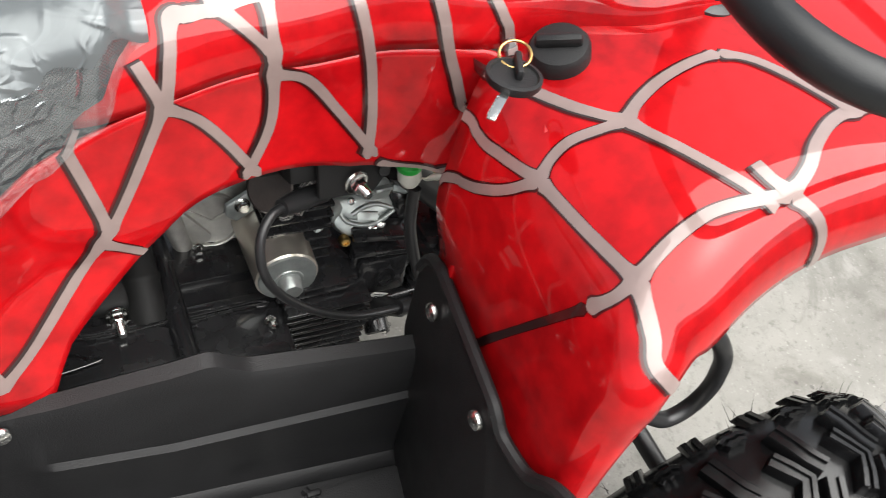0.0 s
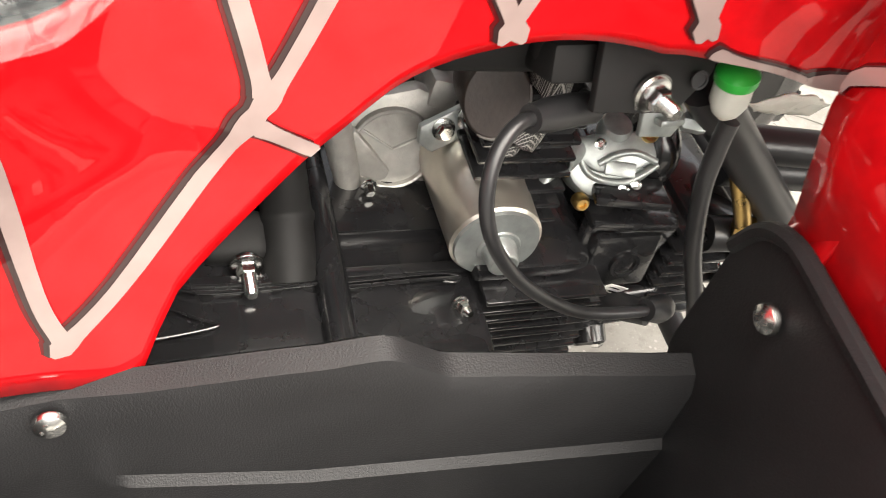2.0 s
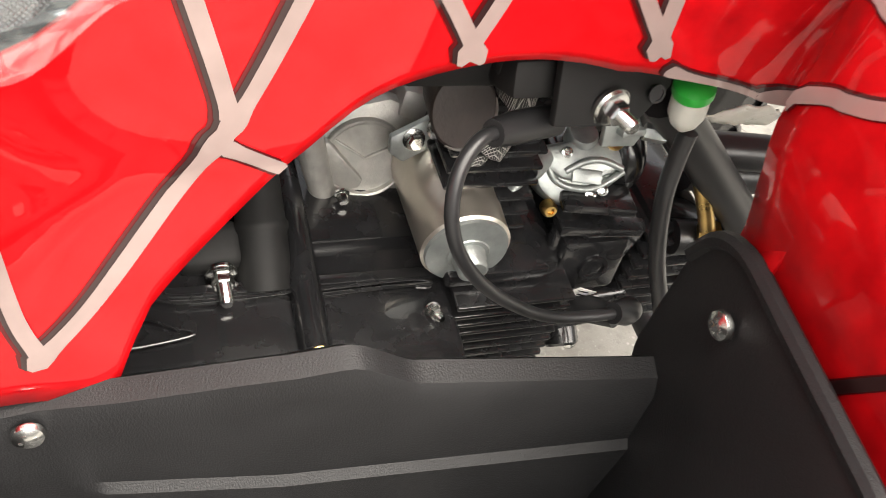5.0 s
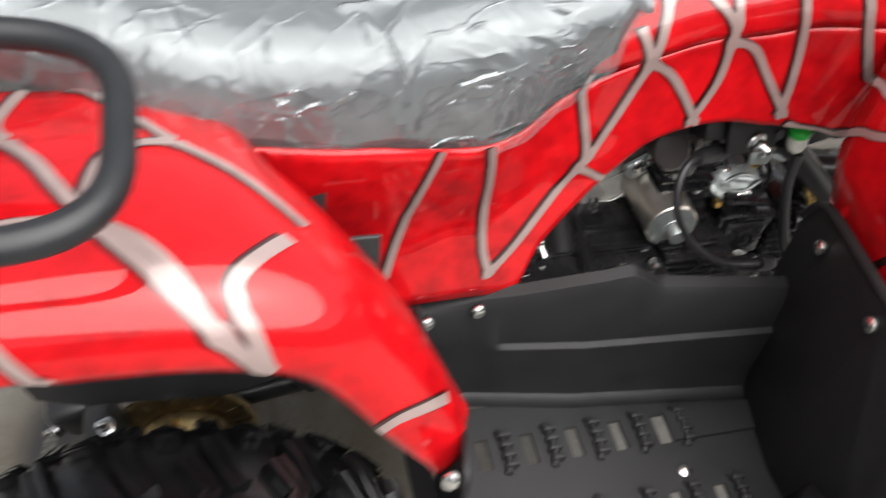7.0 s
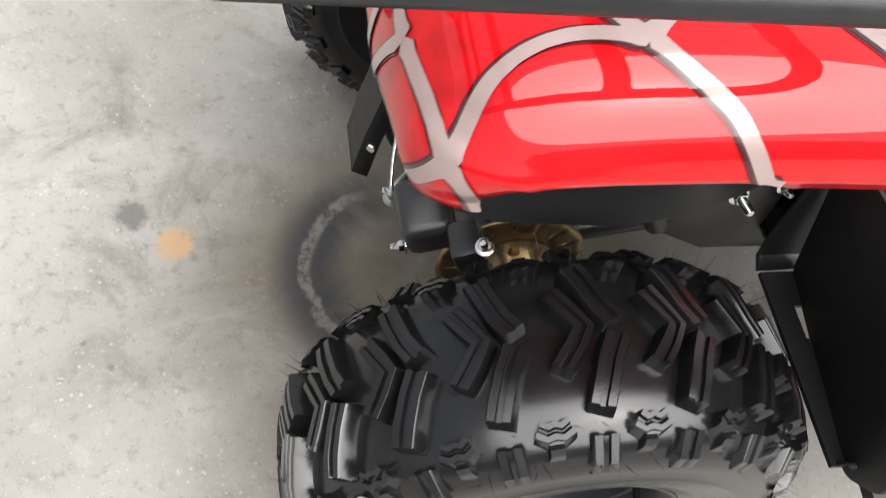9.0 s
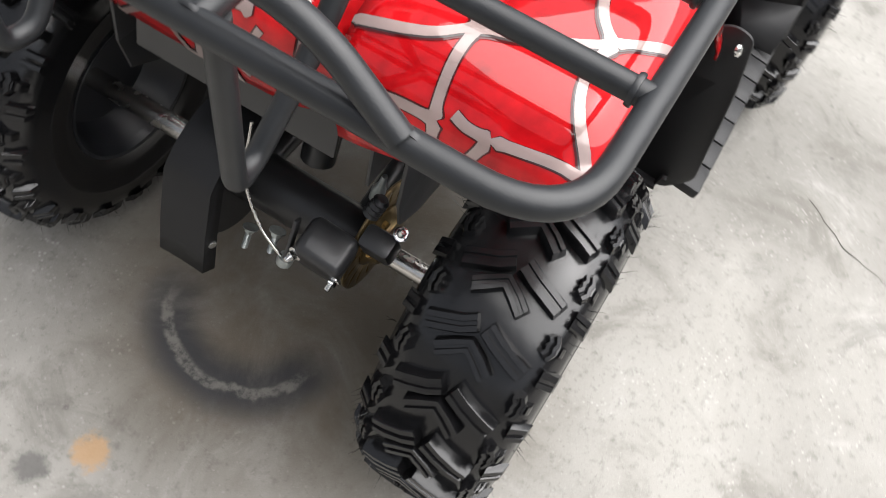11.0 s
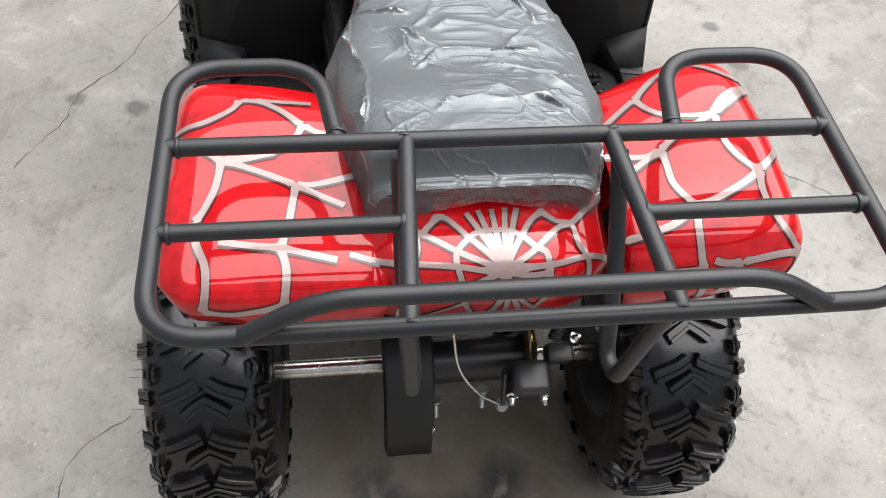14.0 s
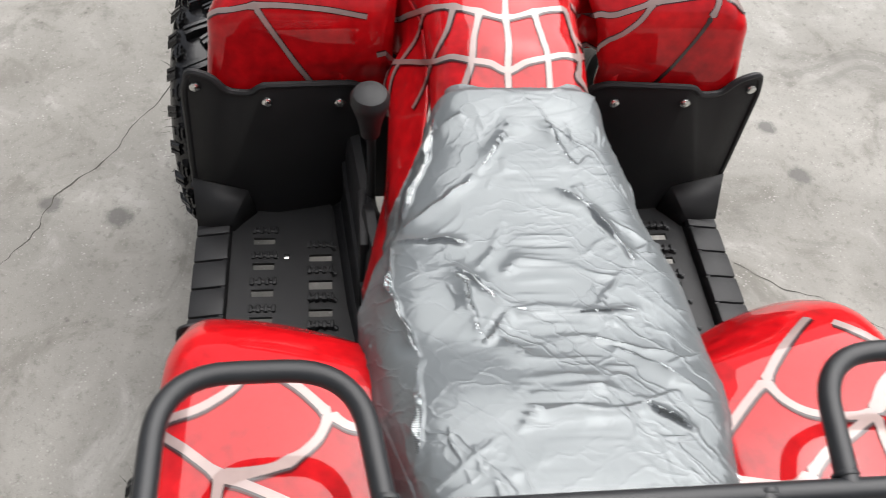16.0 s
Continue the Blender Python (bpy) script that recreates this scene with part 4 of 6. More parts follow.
web([(-0.161, 0.003, 0.685), (-0.138, -0.004, 0.7), (-0.116, -0.01, 0.704), (-0.094, -0.017, 0.707)], 0.0068)
web([(-0.161, 0.003, 0.685), (-0.141, -0.01, 0.699), (-0.127, -0.019, 0.703), (-0.111, -0.03, 0.705), (-0.097, -0.04, 0.706)], 0.0068)
web([(-0.161, 0.003, 0.685), (-0.15, -0.022, 0.695), (-0.14, -0.036, 0.699), (-0.122, -0.057, 0.703), (-0.114, -0.075, 0.702), (-0.093, -0.095, 0.698), (-0.077, -0.11, 0.691)], 0.0068)
web([(-0.161, 0.003, 0.685), (-0.16, -0.023, 0.687), (-0.158, -0.051, 0.688), (-0.149, -0.09, 0.687), (-0.147, -0.1, 0.682)], 0.0068)
web([(-0.162, 0.002, 0.684), (-0.164, -0.023, 0.679), (-0.166, -0.05, 0.673)], 0.0068)
web([(-0.162, 0.002, 0.684), (-0.166, 0.027, 0.676), (-0.168, 0.055, 0.663)], 0.0068)
web([(-0.165, 0.049, 0.678), (-0.158, 0.053, 0.689), (-0.144, 0.053, 0.698), (-0.13, 0.04, 0.702), (-0.123, 0.029, 0.703), (-0.121, 0.01, 0.704), (-0.123, -0.006, 0.703), (-0.13, -0.019, 0.702), (-0.142, -0.032, 0.698), (-0.149, -0.043, 0.695), (-0.163, -0.049, 0.681)], 0.0068)
web([(-0.108, 0.105, 0.704), (-0.119, 0.094, 0.703), (-0.113, 0.081, 0.704), (-0.101, 0.071, 0.706)], 0.0068)
web([(-0.098, -0.046, 0.706), (-0.112, -0.057, 0.704), (-0.116, -0.074, 0.702), (-0.138, -0.079, 0.696), (-0.151, -0.088, 0.687), (-0.159, -0.09, 0.669)], 0.0068)
web([(-0.119, 0.095, 0.703), (-0.138, 0.094, 0.699), (-0.153, 0.098, 0.692), (-0.164, 0.096, 0.679)], 0.0068)
web([(-0.158, 0.072, 0.612), (-0.166, 0.045, 0.641)], 0.0068)
web([(-0.166, 0.04, 0.639), (-0.149, 0.026, 0.587), (-0.149, 0.009, 0.587)], 0.0068)
web([(-0.163, 0.002, 0.682), (-0.166, 0.002, 0.643), (-0.15, 0.018, 0.589)], 0.0068)
web([(-0.163, 0.002, 0.682), (-0.166, 0.004, 0.643), (-0.148, 0.006, 0.585)], 0.0068)
web([(-0.163, 0.002, 0.682), (-0.167, -0.004, 0.644), (-0.149, -0.007, 0.589)], 0.0068)
web([(-0.163, 0.002, 0.682), (-0.167, -0.01, 0.645), (-0.151, -0.025, 0.594)], 0.0068)
web([(-0.163, 0.002, 0.682), (-0.166, -0.016, 0.643), (-0.154, -0.038, 0.603)], 0.0068)
web([(-0.154, -0.041, 0.603), (-0.165, -0.046, 0.639), (-0.167, -0.05, 0.649)], 0.0068)
web([(-0.16, 0.019, 0.687), (-0.16, 0.003, 0.686), (-0.159, -0.017, 0.687)], 0.018)

# fender web
web([(-0.160, -0.321, 0.690), (-0.166, -0.298, 0.697), (-0.172, -0.252, 0.693)], 0.0084)
web([(-0.172, -0.252, 0.693), (-0.172, -0.234, 0.693), (-0.170, -0.222, 0.696)], 0.0084)
web([(-0.160, -0.321, 0.690), (-0.154, -0.312, 0.704), (-0.145, -0.300, 0.717), (-0.132, -0.291, 0.725), (-0.117, -0.286, 0.729), (-0.100, -0.285, 0.732), (-0.077, -0.289, 0.735)], 0.0084)
web([(-0.160, -0.321, 0.690), (-0.170, -0.315, 0.674)], 0.0084)
web([(-0.160, -0.321, 0.690), (-0.151, -0.328, 0.679), (-0.141, -0.325, 0.661)], 0.0084)
web([(-0.172, -0.252, 0.693), (-0.180, -0.239, 0.662)], 0.0084)
web([(-0.077, -0.289, 0.735), (-0.061, -0.307, 0.733), (-0.044, -0.321, 0.726), (-0.032, -0.331, 0.714), (-0.020, -0.337, 0.698)], 0.0084)
web([(0.100, -0.338, 0.682), (0.078, -0.332, 0.709), (0.061, -0.320, 0.726), (0.045, -0.303, 0.736), (0.029, -0.284, 0.738), (0.013, -0.270, 0.738)], 0.01)
web([(0.100, -0.338, 0.682), (0.092, -0.329, 0.711), (0.086, -0.319, 0.723), (0.088, -0.304, 0.730), (0.103, -0.289, 0.728)], 0.01)
web([(0.172, -0.343, 0.613), (0.182, -0.339, 0.618), (0.200, -0.332, 0.613)], 0.0084)
web([(-0.079, -0.289, 0.735), (-0.097, -0.262, 0.734), (-0.113, -0.231, 0.731), (-0.121, -0.205, 0.729)], 0.0084)
web([(-0.121, -0.205, 0.729), (-0.091, -0.189, 0.731), (-0.060, -0.188, 0.732), (-0.039, -0.187, 0.732)], 0.0084)
web([(-0.039, -0.187, 0.732), (-0.046, -0.166, 0.728), (-0.040, -0.143, 0.724)], 0.0084)
web([(-0.041, -0.187, 0.732), (-0.055, -0.163, 0.728), (-0.072, -0.139, 0.724)], 0.0084)
web([(-0.121, -0.205, 0.729), (-0.140, -0.175, 0.721), (-0.145, -0.148, 0.715)], 0.0084)
web([(-0.121, -0.205, 0.729), (-0.145, -0.204, 0.720), (-0.166, -0.207, 0.700), (-0.175, -0.211, 0.687)], 0.0084)
web([(-0.175, -0.211, 0.687), (-0.174, -0.174, 0.683), (-0.173, -0.151, 0.677)], 0.0084)
web([(-0.175, -0.211, 0.687), (-0.180, -0.216, 0.653), (-0.174, -0.215, 0.630)], 0.0084)
web([(-0.079, -0.289, 0.735), (-0.057, -0.271, 0.737), (-0.029, -0.262, 0.738), (0.011, -0.263, 0.738)], 0.0084)
web([(0.011, -0.263, 0.738), (0.040, -0.283, 0.737), (0.077, -0.328, 0.716)], 0.0084)
web([(0.011, -0.263, 0.738), (0.010, -0.238, 0.737), (0.017, -0.208, 0.733), (0.033, -0.191, 0.728), (0.056, -0.183, 0.721)], 0.0084)
web([(0.056, -0.183, 0.721), (0.040, -0.164, 0.720), (0.016, -0.139, 0.720)], 0.0084)
web([(0.056, -0.183, 0.721), (0.082, -0.204, 0.721), (0.100, -0.222, 0.719)], 0.0084)
web([(0.011, -0.263, 0.738), (-0.006, -0.234, 0.737), (-0.021, -0.208, 0.735), (-0.039, -0.187, 0.732)], 0.0084)
web([(0.054, 0.355, 0.693), (0.057, 0.332, 0.703), (0.069, 0.309, 0.704), (0.083, 0.293, 0.703), (0.102, 0.284, 0.700)], 0.0084)
web([(0.099, 0.286, 0.701), (0.096, 0.243, 0.699), (0.094, 0.203, 0.696)], 0.0084)
web([(0.098, 0.262, 0.700), (0.078, 0.239, 0.703), (0.049, 0.212, 0.704)], 0.0084)
web([(0.049, 0.212, 0.704), (0.036, 0.185, 0.702), (0.039, 0.165, 0.701)], 0.0084)
web([(0.049, 0.212, 0.704), (0.025, 0.224, 0.704), (0.005, 0.252, 0.703), (-0.006, 0.297, 0.702)], 0.0084)
web([(-0.006, 0.297, 0.702), (0.018, 0.326, 0.702), (0.042, 0.354, 0.693)], 0.0084)
web([(-0.001, 0.302, 0.702), (0.002, 0.265, 0.703), (0.006, 0.243, 0.703)], 0.0084)
web([(-0.001, 0.302, 0.702), (-0.020, 0.261, 0.702), (-0.042, 0.220, 0.701)], 0.0084)
web([(-0.001, 0.302, 0.702), (-0.040, 0.307, 0.700), (-0.071, 0.317, 0.699), (-0.087, 0.326, 0.698)], 0.0084)
web([(-0.042, 0.220, 0.701), (-0.039, 0.192, 0.699), (-0.030, 0.165, 0.698)], 0.0084)
web([(-0.042, 0.220, 0.701), (-0.056, 0.196, 0.699), (-0.071, 0.168, 0.697)], 0.0084)
web([(-0.042, 0.220, 0.701), (-0.068, 0.224, 0.700), (-0.095, 0.228, 0.699), (-0.126, 0.236, 0.697)], 0.0084)
web([(-0.126, 0.236, 0.697), (-0.122, 0.266, 0.697), (-0.115, 0.300, 0.697)], 0.0084)
web([(-0.126, 0.236, 0.697), (-0.134, 0.207, 0.694), (-0.141, 0.178, 0.691)], 0.0084)
web([(-0.126, 0.236, 0.697), (-0.146, 0.231, 0.692), (-0.162, 0.231, 0.685), (-0.176, 0.235, 0.669)], 0.0084)
web([(-0.087, 0.326, 0.698), (-0.115, 0.323, 0.697), (-0.143, 0.313, 0.693), (-0.169, 0.313, 0.681), (-0.176, 0.318, 0.661)], 0.0084)
web([(-0.176, 0.318, 0.661), (-0.178, 0.291, 0.656), (-0.179, 0.262, 0.660), (-0.178, 0.235, 0.665), (-0.177, 0.204, 0.663), (-0.175, 0.174, 0.664)], 0.0084)
web([(-0.178, 0.235, 0.665), (-0.180, 0.228, 0.648)], 0.0084)
web([(0.589, -0.107, 0.632), (0.600, -0.110, 0.632), (0.614, -0.115, 0.632), (0.623, -0.121, 0.632), (0.605, -0.159, 0.670), (0.606, -0.171, 0.677), (0.607, -0.181, 0.683), (0.609, -0.190, 0.690), (0.611, -0.198, 0.697), (0.614, -0.206, 0.706), (0.618, -0.212, 0.715), (0.623, -0.217, 0.723)], 0.0076)
web([(0.623, -0.217, 0.723), (0.620, -0.202, 0.718), (0.618, -0.189, 0.714), (0.617, -0.179, 0.711), (0.615, -0.168, 0.708), (0.615, -0.156, 0.707), (0.615, -0.144, 0.708), (0.627, -0.120, 0.694), (0.622, -0.116, 0.705), (0.616, -0.114, 0.719), (0.609, -0.112, 0.734), (0.604, -0.109, 0.748), (0.600, -0.105, 0.761), (0.597, -0.100, 0.770)], 0.0076)
web([(0.632, -0.109, 0.774), (0.638, -0.114, 0.765), (0.644, -0.118, 0.753), (0.645, -0.126, 0.746)], 0.007)
web([(0.623, -0.217, 0.723), (0.630, -0.211, 0.733), (0.642, -0.208, 0.743), (0.657, -0.211, 0.753), (0.673, -0.214, 0.760)], 0.0076)
web([(0.673, -0.214, 0.760), (0.660, -0.198, 0.755), (0.648, -0.177, 0.748), (0.642, -0.162, 0.743)], 0.0076)
web([(0.673, -0.214, 0.760), (0.686, -0.204, 0.765), (0.708, -0.194, 0.771), (0.736, -0.187, 0.776), (0.758, -0.185, 0.779)], 0.008)
web([(0.673, -0.214, 0.760), (0.679, -0.228, 0.763), (0.691, -0.251, 0.767), (0.702, -0.274, 0.770)], 0.008)
web([(0.758, -0.185, 0.779), (0.778, -0.196, 0.781), (0.797, -0.220, 0.782), (0.817, -0.249, 0.783)], 0.0084)
web([(0.732, -0.297, 0.770), (0.724, -0.286, 0.773), (0.721, -0.273, 0.773)], 0.009)
web([(0.732, -0.297, 0.770), (0.752, -0.286, 0.776), (0.772, -0.270, 0.780), (0.802, -0.256, 0.782), (0.845, -0.253, 0.784)], 0.009)
web([(0.732, -0.297, 0.770), (0.705, -0.294, 0.768), (0.680, -0.292, 0.763), (0.661, -0.295, 0.755), (0.645, -0.300, 0.745), (0.632, -0.306, 0.734)], 0.0084)
web([(0.732, -0.297, 0.770), (0.747, -0.309, 0.763), (0.755, -0.317, 0.750), (0.757, -0.322, 0.728)], 0.0084)
web([(0.632, -0.306, 0.734), (0.629, -0.284, 0.731), (0.626, -0.254, 0.727), (0.623, -0.217, 0.723)], 0.008)
web([(0.632, -0.306, 0.734), (0.631, -0.319, 0.729), (0.631, -0.335, 0.719), (0.631, -0.347, 0.708), (0.642, -0.356, 0.698)], 0.009)
web([(0.632, -0.306, 0.734), (0.622, -0.306, 0.721), (0.614, -0.299, 0.704)], 0.0076)
web([(0.614, -0.300, 0.706), (0.606, -0.284, 0.673), (0.603, -0.257, 0.618)], 0.005, True)
web([(0.630, 0.136, 0.675), (0.610, 0.113, 0.703), (0.557, 0.092, 0.754), (0.529, 0.064, 0.779), (0.513, 0.036, 0.784), (0.503, 0.007, 0.784), (0.513, -0.028, 0.785), (0.532, -0.070, 0.776)], 0.007)
web([(0.623, 0.152, 0.645), (0.579, 0.129, 0.657), (0.535, 0.110, 0.694), (0.476, 0.090, 0.741), (0.460, 0.071, 0.762), (0.448, 0.050, 0.767), (0.442, 0.030, 0.768), (0.433, 0.011, 0.765), (0.442, -0.010, 0.770), (0.449, -0.036, 0.771), (0.457, -0.057, 0.769), (0.464, -0.078, 0.757)], 0.007)
web([(0.557, 0.092, 0.754), (0.560, 0.103, 0.717), (0.559, 0.120, 0.679), (0.549, 0.133, 0.657), (0.524, 0.139, 0.642)], 0.007)
web([(0.529, 0.064, 0.779), (0.497, 0.075, 0.765), (0.476, 0.090, 0.741), (0.471, 0.102, 0.712), (0.461, 0.114, 0.685)], 0.007)
web([(0.513, 0.036, 0.784), (0.479, 0.045, 0.778), (0.448, 0.050, 0.767), (0.425, 0.059, 0.752)], 0.007)
web([(0.503, 0.007, 0.784), (0.463, 0.008, 0.779), (0.433, 0.011, 0.765), (0.418, 0.011, 0.757)], 0.007)
web([(0.513, -0.028, 0.785), (0.473, -0.032, 0.779), (0.449, -0.036, 0.771), (0.421, -0.036, 0.756)], 0.007)
web([(0.532, -0.070, 0.776), (0.493, -0.075, 0.764), (0.464, -0.078, 0.757), (0.443, -0.077, 0.750)], 0.007)
web([(0.554, 0.090, 0.756), (0.558, 0.086, 0.767)], 0.007)
web([(0.529, 0.064, 0.779), (0.538, 0.063, 0.782)], 0.007)
web([(0.503, 0.007, 0.784), (0.528, 0.005, 0.790)], 0.007)
web([(0.579, 0.129, 0.657), (0.550, 0.143, 0.633), (0.500, 0.141, 0.634)], 0.006)
# end of fender web


def lay_web():
    """Joins the lines where they meet, runs them out to the panels' edges and lays them on the skin."""
    dense = [smooth_line(p, 6) for p, _, _ in WEB]
    joints, met = [], set()
    for i, (p, width, dark) in enumerate(WEB):
        for end, inner in ((0, 1), (-1, -2)):
            near = [q for j, line in enumerate(dense) if j != i for q in line if (q - p[end]).length < 0.011]
            if near:
                p[end] = min(near, key=lambda q: (q - p[end]).length).copy()
                joints.append(p[end])
                met.add((i, end))
                continue
            for reach in (0.012, 0.024, 0.036, 0.046):
                out = (p[end] - p[inner]).normalized() * reach
                q = SKIN_TREE.find_nearest(p[end] + out)[0]
                if (q - p[end] - out).length > 0.004:
                    p[end] += out
                    break
    for number, (points, width, dark) in enumerate(WEB):
        line = [SKIN_TREE.find_nearest(q)[0] for q in smooth_line(points, 8)]
        mid = line[len(line) // 2]
        panel = min(PANELS, key=lambda p: (p[1].find_nearest(mid)[0] - mid).length)[0]
        for key, lift, shift, scale, paint in (("soft_shade", 0.0004, Vector((-0.0028, 0, 0.0012)), 1.25, smoke), ("shade", 0.0007, Vector((-0.0020, 0, 0.0010)), 1.0, ink), ("line", 0.0010, Vector(), 0.92, silver)):
            if dark and key == "line":
                continue
            bm, last = bmesh.new(), None
            for i, p in enumerate(line):
                ahead = (line[min(i + 1, len(line) - 1)] - line[max(i - 1, 0)]).normalized()
                flat = SKIN_TREE.find_nearest(p)[1]
                across = ahead.cross(flat).normalized()
                gap = min(((p - j).length for j in joints), default=1.0)
                half = 0.5 * width * scale * (1 + 0.55 * math.exp(-(gap / 0.0065) ** 2)) * (1 + 0.10 * noise.noise(p * 24))
                for end in (0, -1):
                    if (number, end) in met:
                        # a line ends round on the one that it meets
                        half *= math.sqrt(max(0.05, 1 - max(0.0, 1 - (p - line[end]).length / (0.6 * width)) ** 2))
                row = []
                for k in (-1, -0.5, 0, 0.5, 1):
                    q, nrm, _, _ = SKIN_TREE.find_nearest(p + shift + across * half * k)
                    row.append(bm.verts.new(q + nrm * (lift + 0.00003 * (number % 9))))
                if last:
                    for k in range(4):
                        bm.faces.new((last[k], last[k + 1], row[k + 1], row[k]))
                last = row
            part("web_" + key, bm, paint, panel)


lay_web()

# ---- engine and running gear ----
black_case = material("satin_black_engine_paint", (0.012, 0.012, 0.013), 0.26, spread=0.25, grain=45, bump=0.12, bump_scale=300, coat=0.5)
cast = material("cast_aluminium", (0.40, 0.39, 0.365), 0.42, metal=0.5, spread=0.2, grain=90, bump=0.3, bump_scale=500)
zinc = material("die_cast_zinc", (0.36, 0.385, 0.375), 0.38, metal=0.7, spread=0.2, grain=120, bump=0.2, bump_scale=500)
motor_metal = material("brushed_yellow_zinc", (0.70, 0.65, 0.57), 0.30, metal=0.9, spread=0.10, grain=60, rough_spread=0.03)
hose_rubber = material("black_hose_rubber", (0.016, 0.016, 0.017), 0.36, spread=0.2, grain=60)
brass = material("yellow_passivated_brass", (0.62, 0.42, 0.16), 0.3, metal=1.0, spread=0.25, grain=80)
frame_paint = material("black_frame_paint", (0.02, 0.02, 0.021), 0.35, spread=0.2, grain=40)
matte_black = material("matte_black_moulding", (0.012, 0.012, 0.012), 0.62, spread=0.25, grain=60, spec=0.25)
green_cap = material("green_plastic_cap", (0.02, 0.42, 0.05), 0.35, spread=0.1)
milky = material("milky_filter_plastic", (0.62, 0.62, 0.56), 0.3, spread=0.12, grain=60)
label_paper = material("white_paper_tag", (0.75, 0.74, 0.72), 0.6, spread=0.06)

engine = new("engine")
engine.parent = quad
engine["label"] = "black finned engine with a bare metal starter motor"


def facing(place, way):
    """A pose at a place whose z looks along way."""
    return Matrix.Translation(place) @ Vector(way).to_track_quat("Z", "Y").to_matrix().to_4x4()


def bolt(place, way, r=0.006, parent=None, stud=0.0, washer=0.0, mat=None):
    """A flanged hexagon bolt, with a washer or a threaded end if wanted."""
    bm = lathe([(r * 1.45, 0), (r * 1.45, 0.0012), (r * 1.1, 0.002)], None, 20)
    bm = lathe([(r, 0.002), (r, 0.0065), (r * 0.86, 0.0078)], None, 6, bm)
    if washer:
        bm = lathe([(washer, -0.002), (washer, 0)], None, 24, bm)
    if stud:
        h, turns = 0.006, []
        while h < stud:
            turns += [(r * 0.58, h), (r * 0.64, h + 0.0006)]
            h += 0.0012
        bm = lathe(turns + [(r * 0.45, h + 0.001)], None, 14, bm)
    part("bolt", bm, mat or steel, parent or engine, m=facing(place, way))


# transmission case: deck, seam flange, raised boss
part("transmission_case", box((0.235, 0.190, 0.13), pose(0.425, -0.034, 0.363, 4, 0, 0), 0.005, seg=3), black_case, engine)
part("seam_flange", box((0.232, 0.008, 0.004), pose(0.425, -0.058, 0.4300), 0.0015), black_case, engine)
for off in (0.0, 0.0042):
    part("seam_bead", tube(smooth_line([(0.330, -0.044 - off, 0.4325), (0.352, -0.048 - off, 0.4325), (0.372, -0.059 - off, 0.4315), (0.400, -0.061 - off, 0.4313), (0.443, -0.060 - off, 0.4313)], 5), 0.0012, 8), black_case, engine)
    part("seam_bead", tube(smooth_line([(0.459, -0.064 - off, 0.4310), (0.500, -0.063 - off, 0.4310), (0.520, -0.063 - off, 0.4310), (0.530, -0.066 - 0.4 * off, 0.4308), (0.527, -0.070 + 0.4 * off, 0.4305), (0.519, -0.069, 0.4305)], 5), 0.0012, 8), black_case, engine)
part("upper_step", box((0.085, 0.078, 0.018), pose(0.497, 0.006, 0.427), 0.003), black_case, engine)
part("step_edge", tube([(0.458, -0.032, 0.4358), (0.506, -0.032, 0.4358)], 0.0012, 8), black_case, engine)
part("case_boss", lathe([(0.030, -0.01), (0.029, 0.004), (0.024, 0.010), (0.010, 0.012)], None, 32), black_case, engine, m=pose(0.425, 0.012, 0.432))
part("embossed_rib", tube(smooth_line([(0.335, -0.078, 0.4295), (0.350, -0.074, 0.4300), (0.362, -0.073, 0.4300), (0.376, -0.080, 0.4290), (0.386, -0.085, 0.4285), (0.360, -0.089, 0.4280), (0.338, -0.090, 0.4280)], 6), 0.0009, 8), black_case, engine)
part("cross_tube", tube([(0.4540, 0.06, 0.440), (0.4530, -0.03, 0.4345), (0.4520, -0.066, 0.4300), (0.4515, -0.108, 0.424)], [0.0075, 0.0085, 0.0095, 0.0095], 16), black_case, engine)
part("edge_line", tube([(0.345, -0.112, 0.4265), (0.442, -0.114, 0.4262)], 0.0011, 8), black_case, engine)
part("drain_cone", lathe([(0.0165, -0.012), (0.016, 0.004), (0.0155, 0.022), (0.0165, 0.024), (0.0165, 0.028), (0.0150, 0.030), (0.013, 0.06)], None, 28), matte_black, engine, m=facing((0.430, -0.046, 0.430), (0, 0.80, 0.6)))
part("mount_lug", box((0.040, 0.030, 0.05), pose(0.400, -0.026, 0.424, 25, 0, 0), 0.008, seg=3), matte_black, engine)
bolt((0.405, -0.050, 0.4335), (0.02, -1, 0.02), 0.0066, stud=0.020, washer=0.0098)
bolt((0.4515, -0.1085, 0.4290), (0, -0.75, 0.60), 0.0046, mat=brass)
bolt((0.5270, -0.083, 0.4245), (0.25, -0.85, 0.40), 0.0044, stud=0.010)

# barrel fins
for k in range(9):
    z = 0.345 + 0.0105 * k
    part("cooling_fin", box((0.088 - 0.0007 * k, 0.125, 0.0042), pose(0.583, -0.022 - 0.0005 * k, z), 0.0016), black_case, engine)
part("barrel", box((0.078, 0.105, 0.115), pose(0.582, -0.016, 0.385), 0.01), black_case, engine)
part("barrel_flange", box((0.070, 0.115, 0.012), pose(0.570, -0.018, 0.441), 0.003), black_case, engine)
for k in range(8):
    part("upper_fin", box((0.062, 0.05, 0.0040), pose(0.562, -0.022 + 0.002 * k, 0.455 + 0.0115 * k), 0.0012), black_case, engine)
part("upper_core", box((0.050, 0.05, 0.10), pose(0.566, -0.006, 0.495), 0.004), black_case, engine)
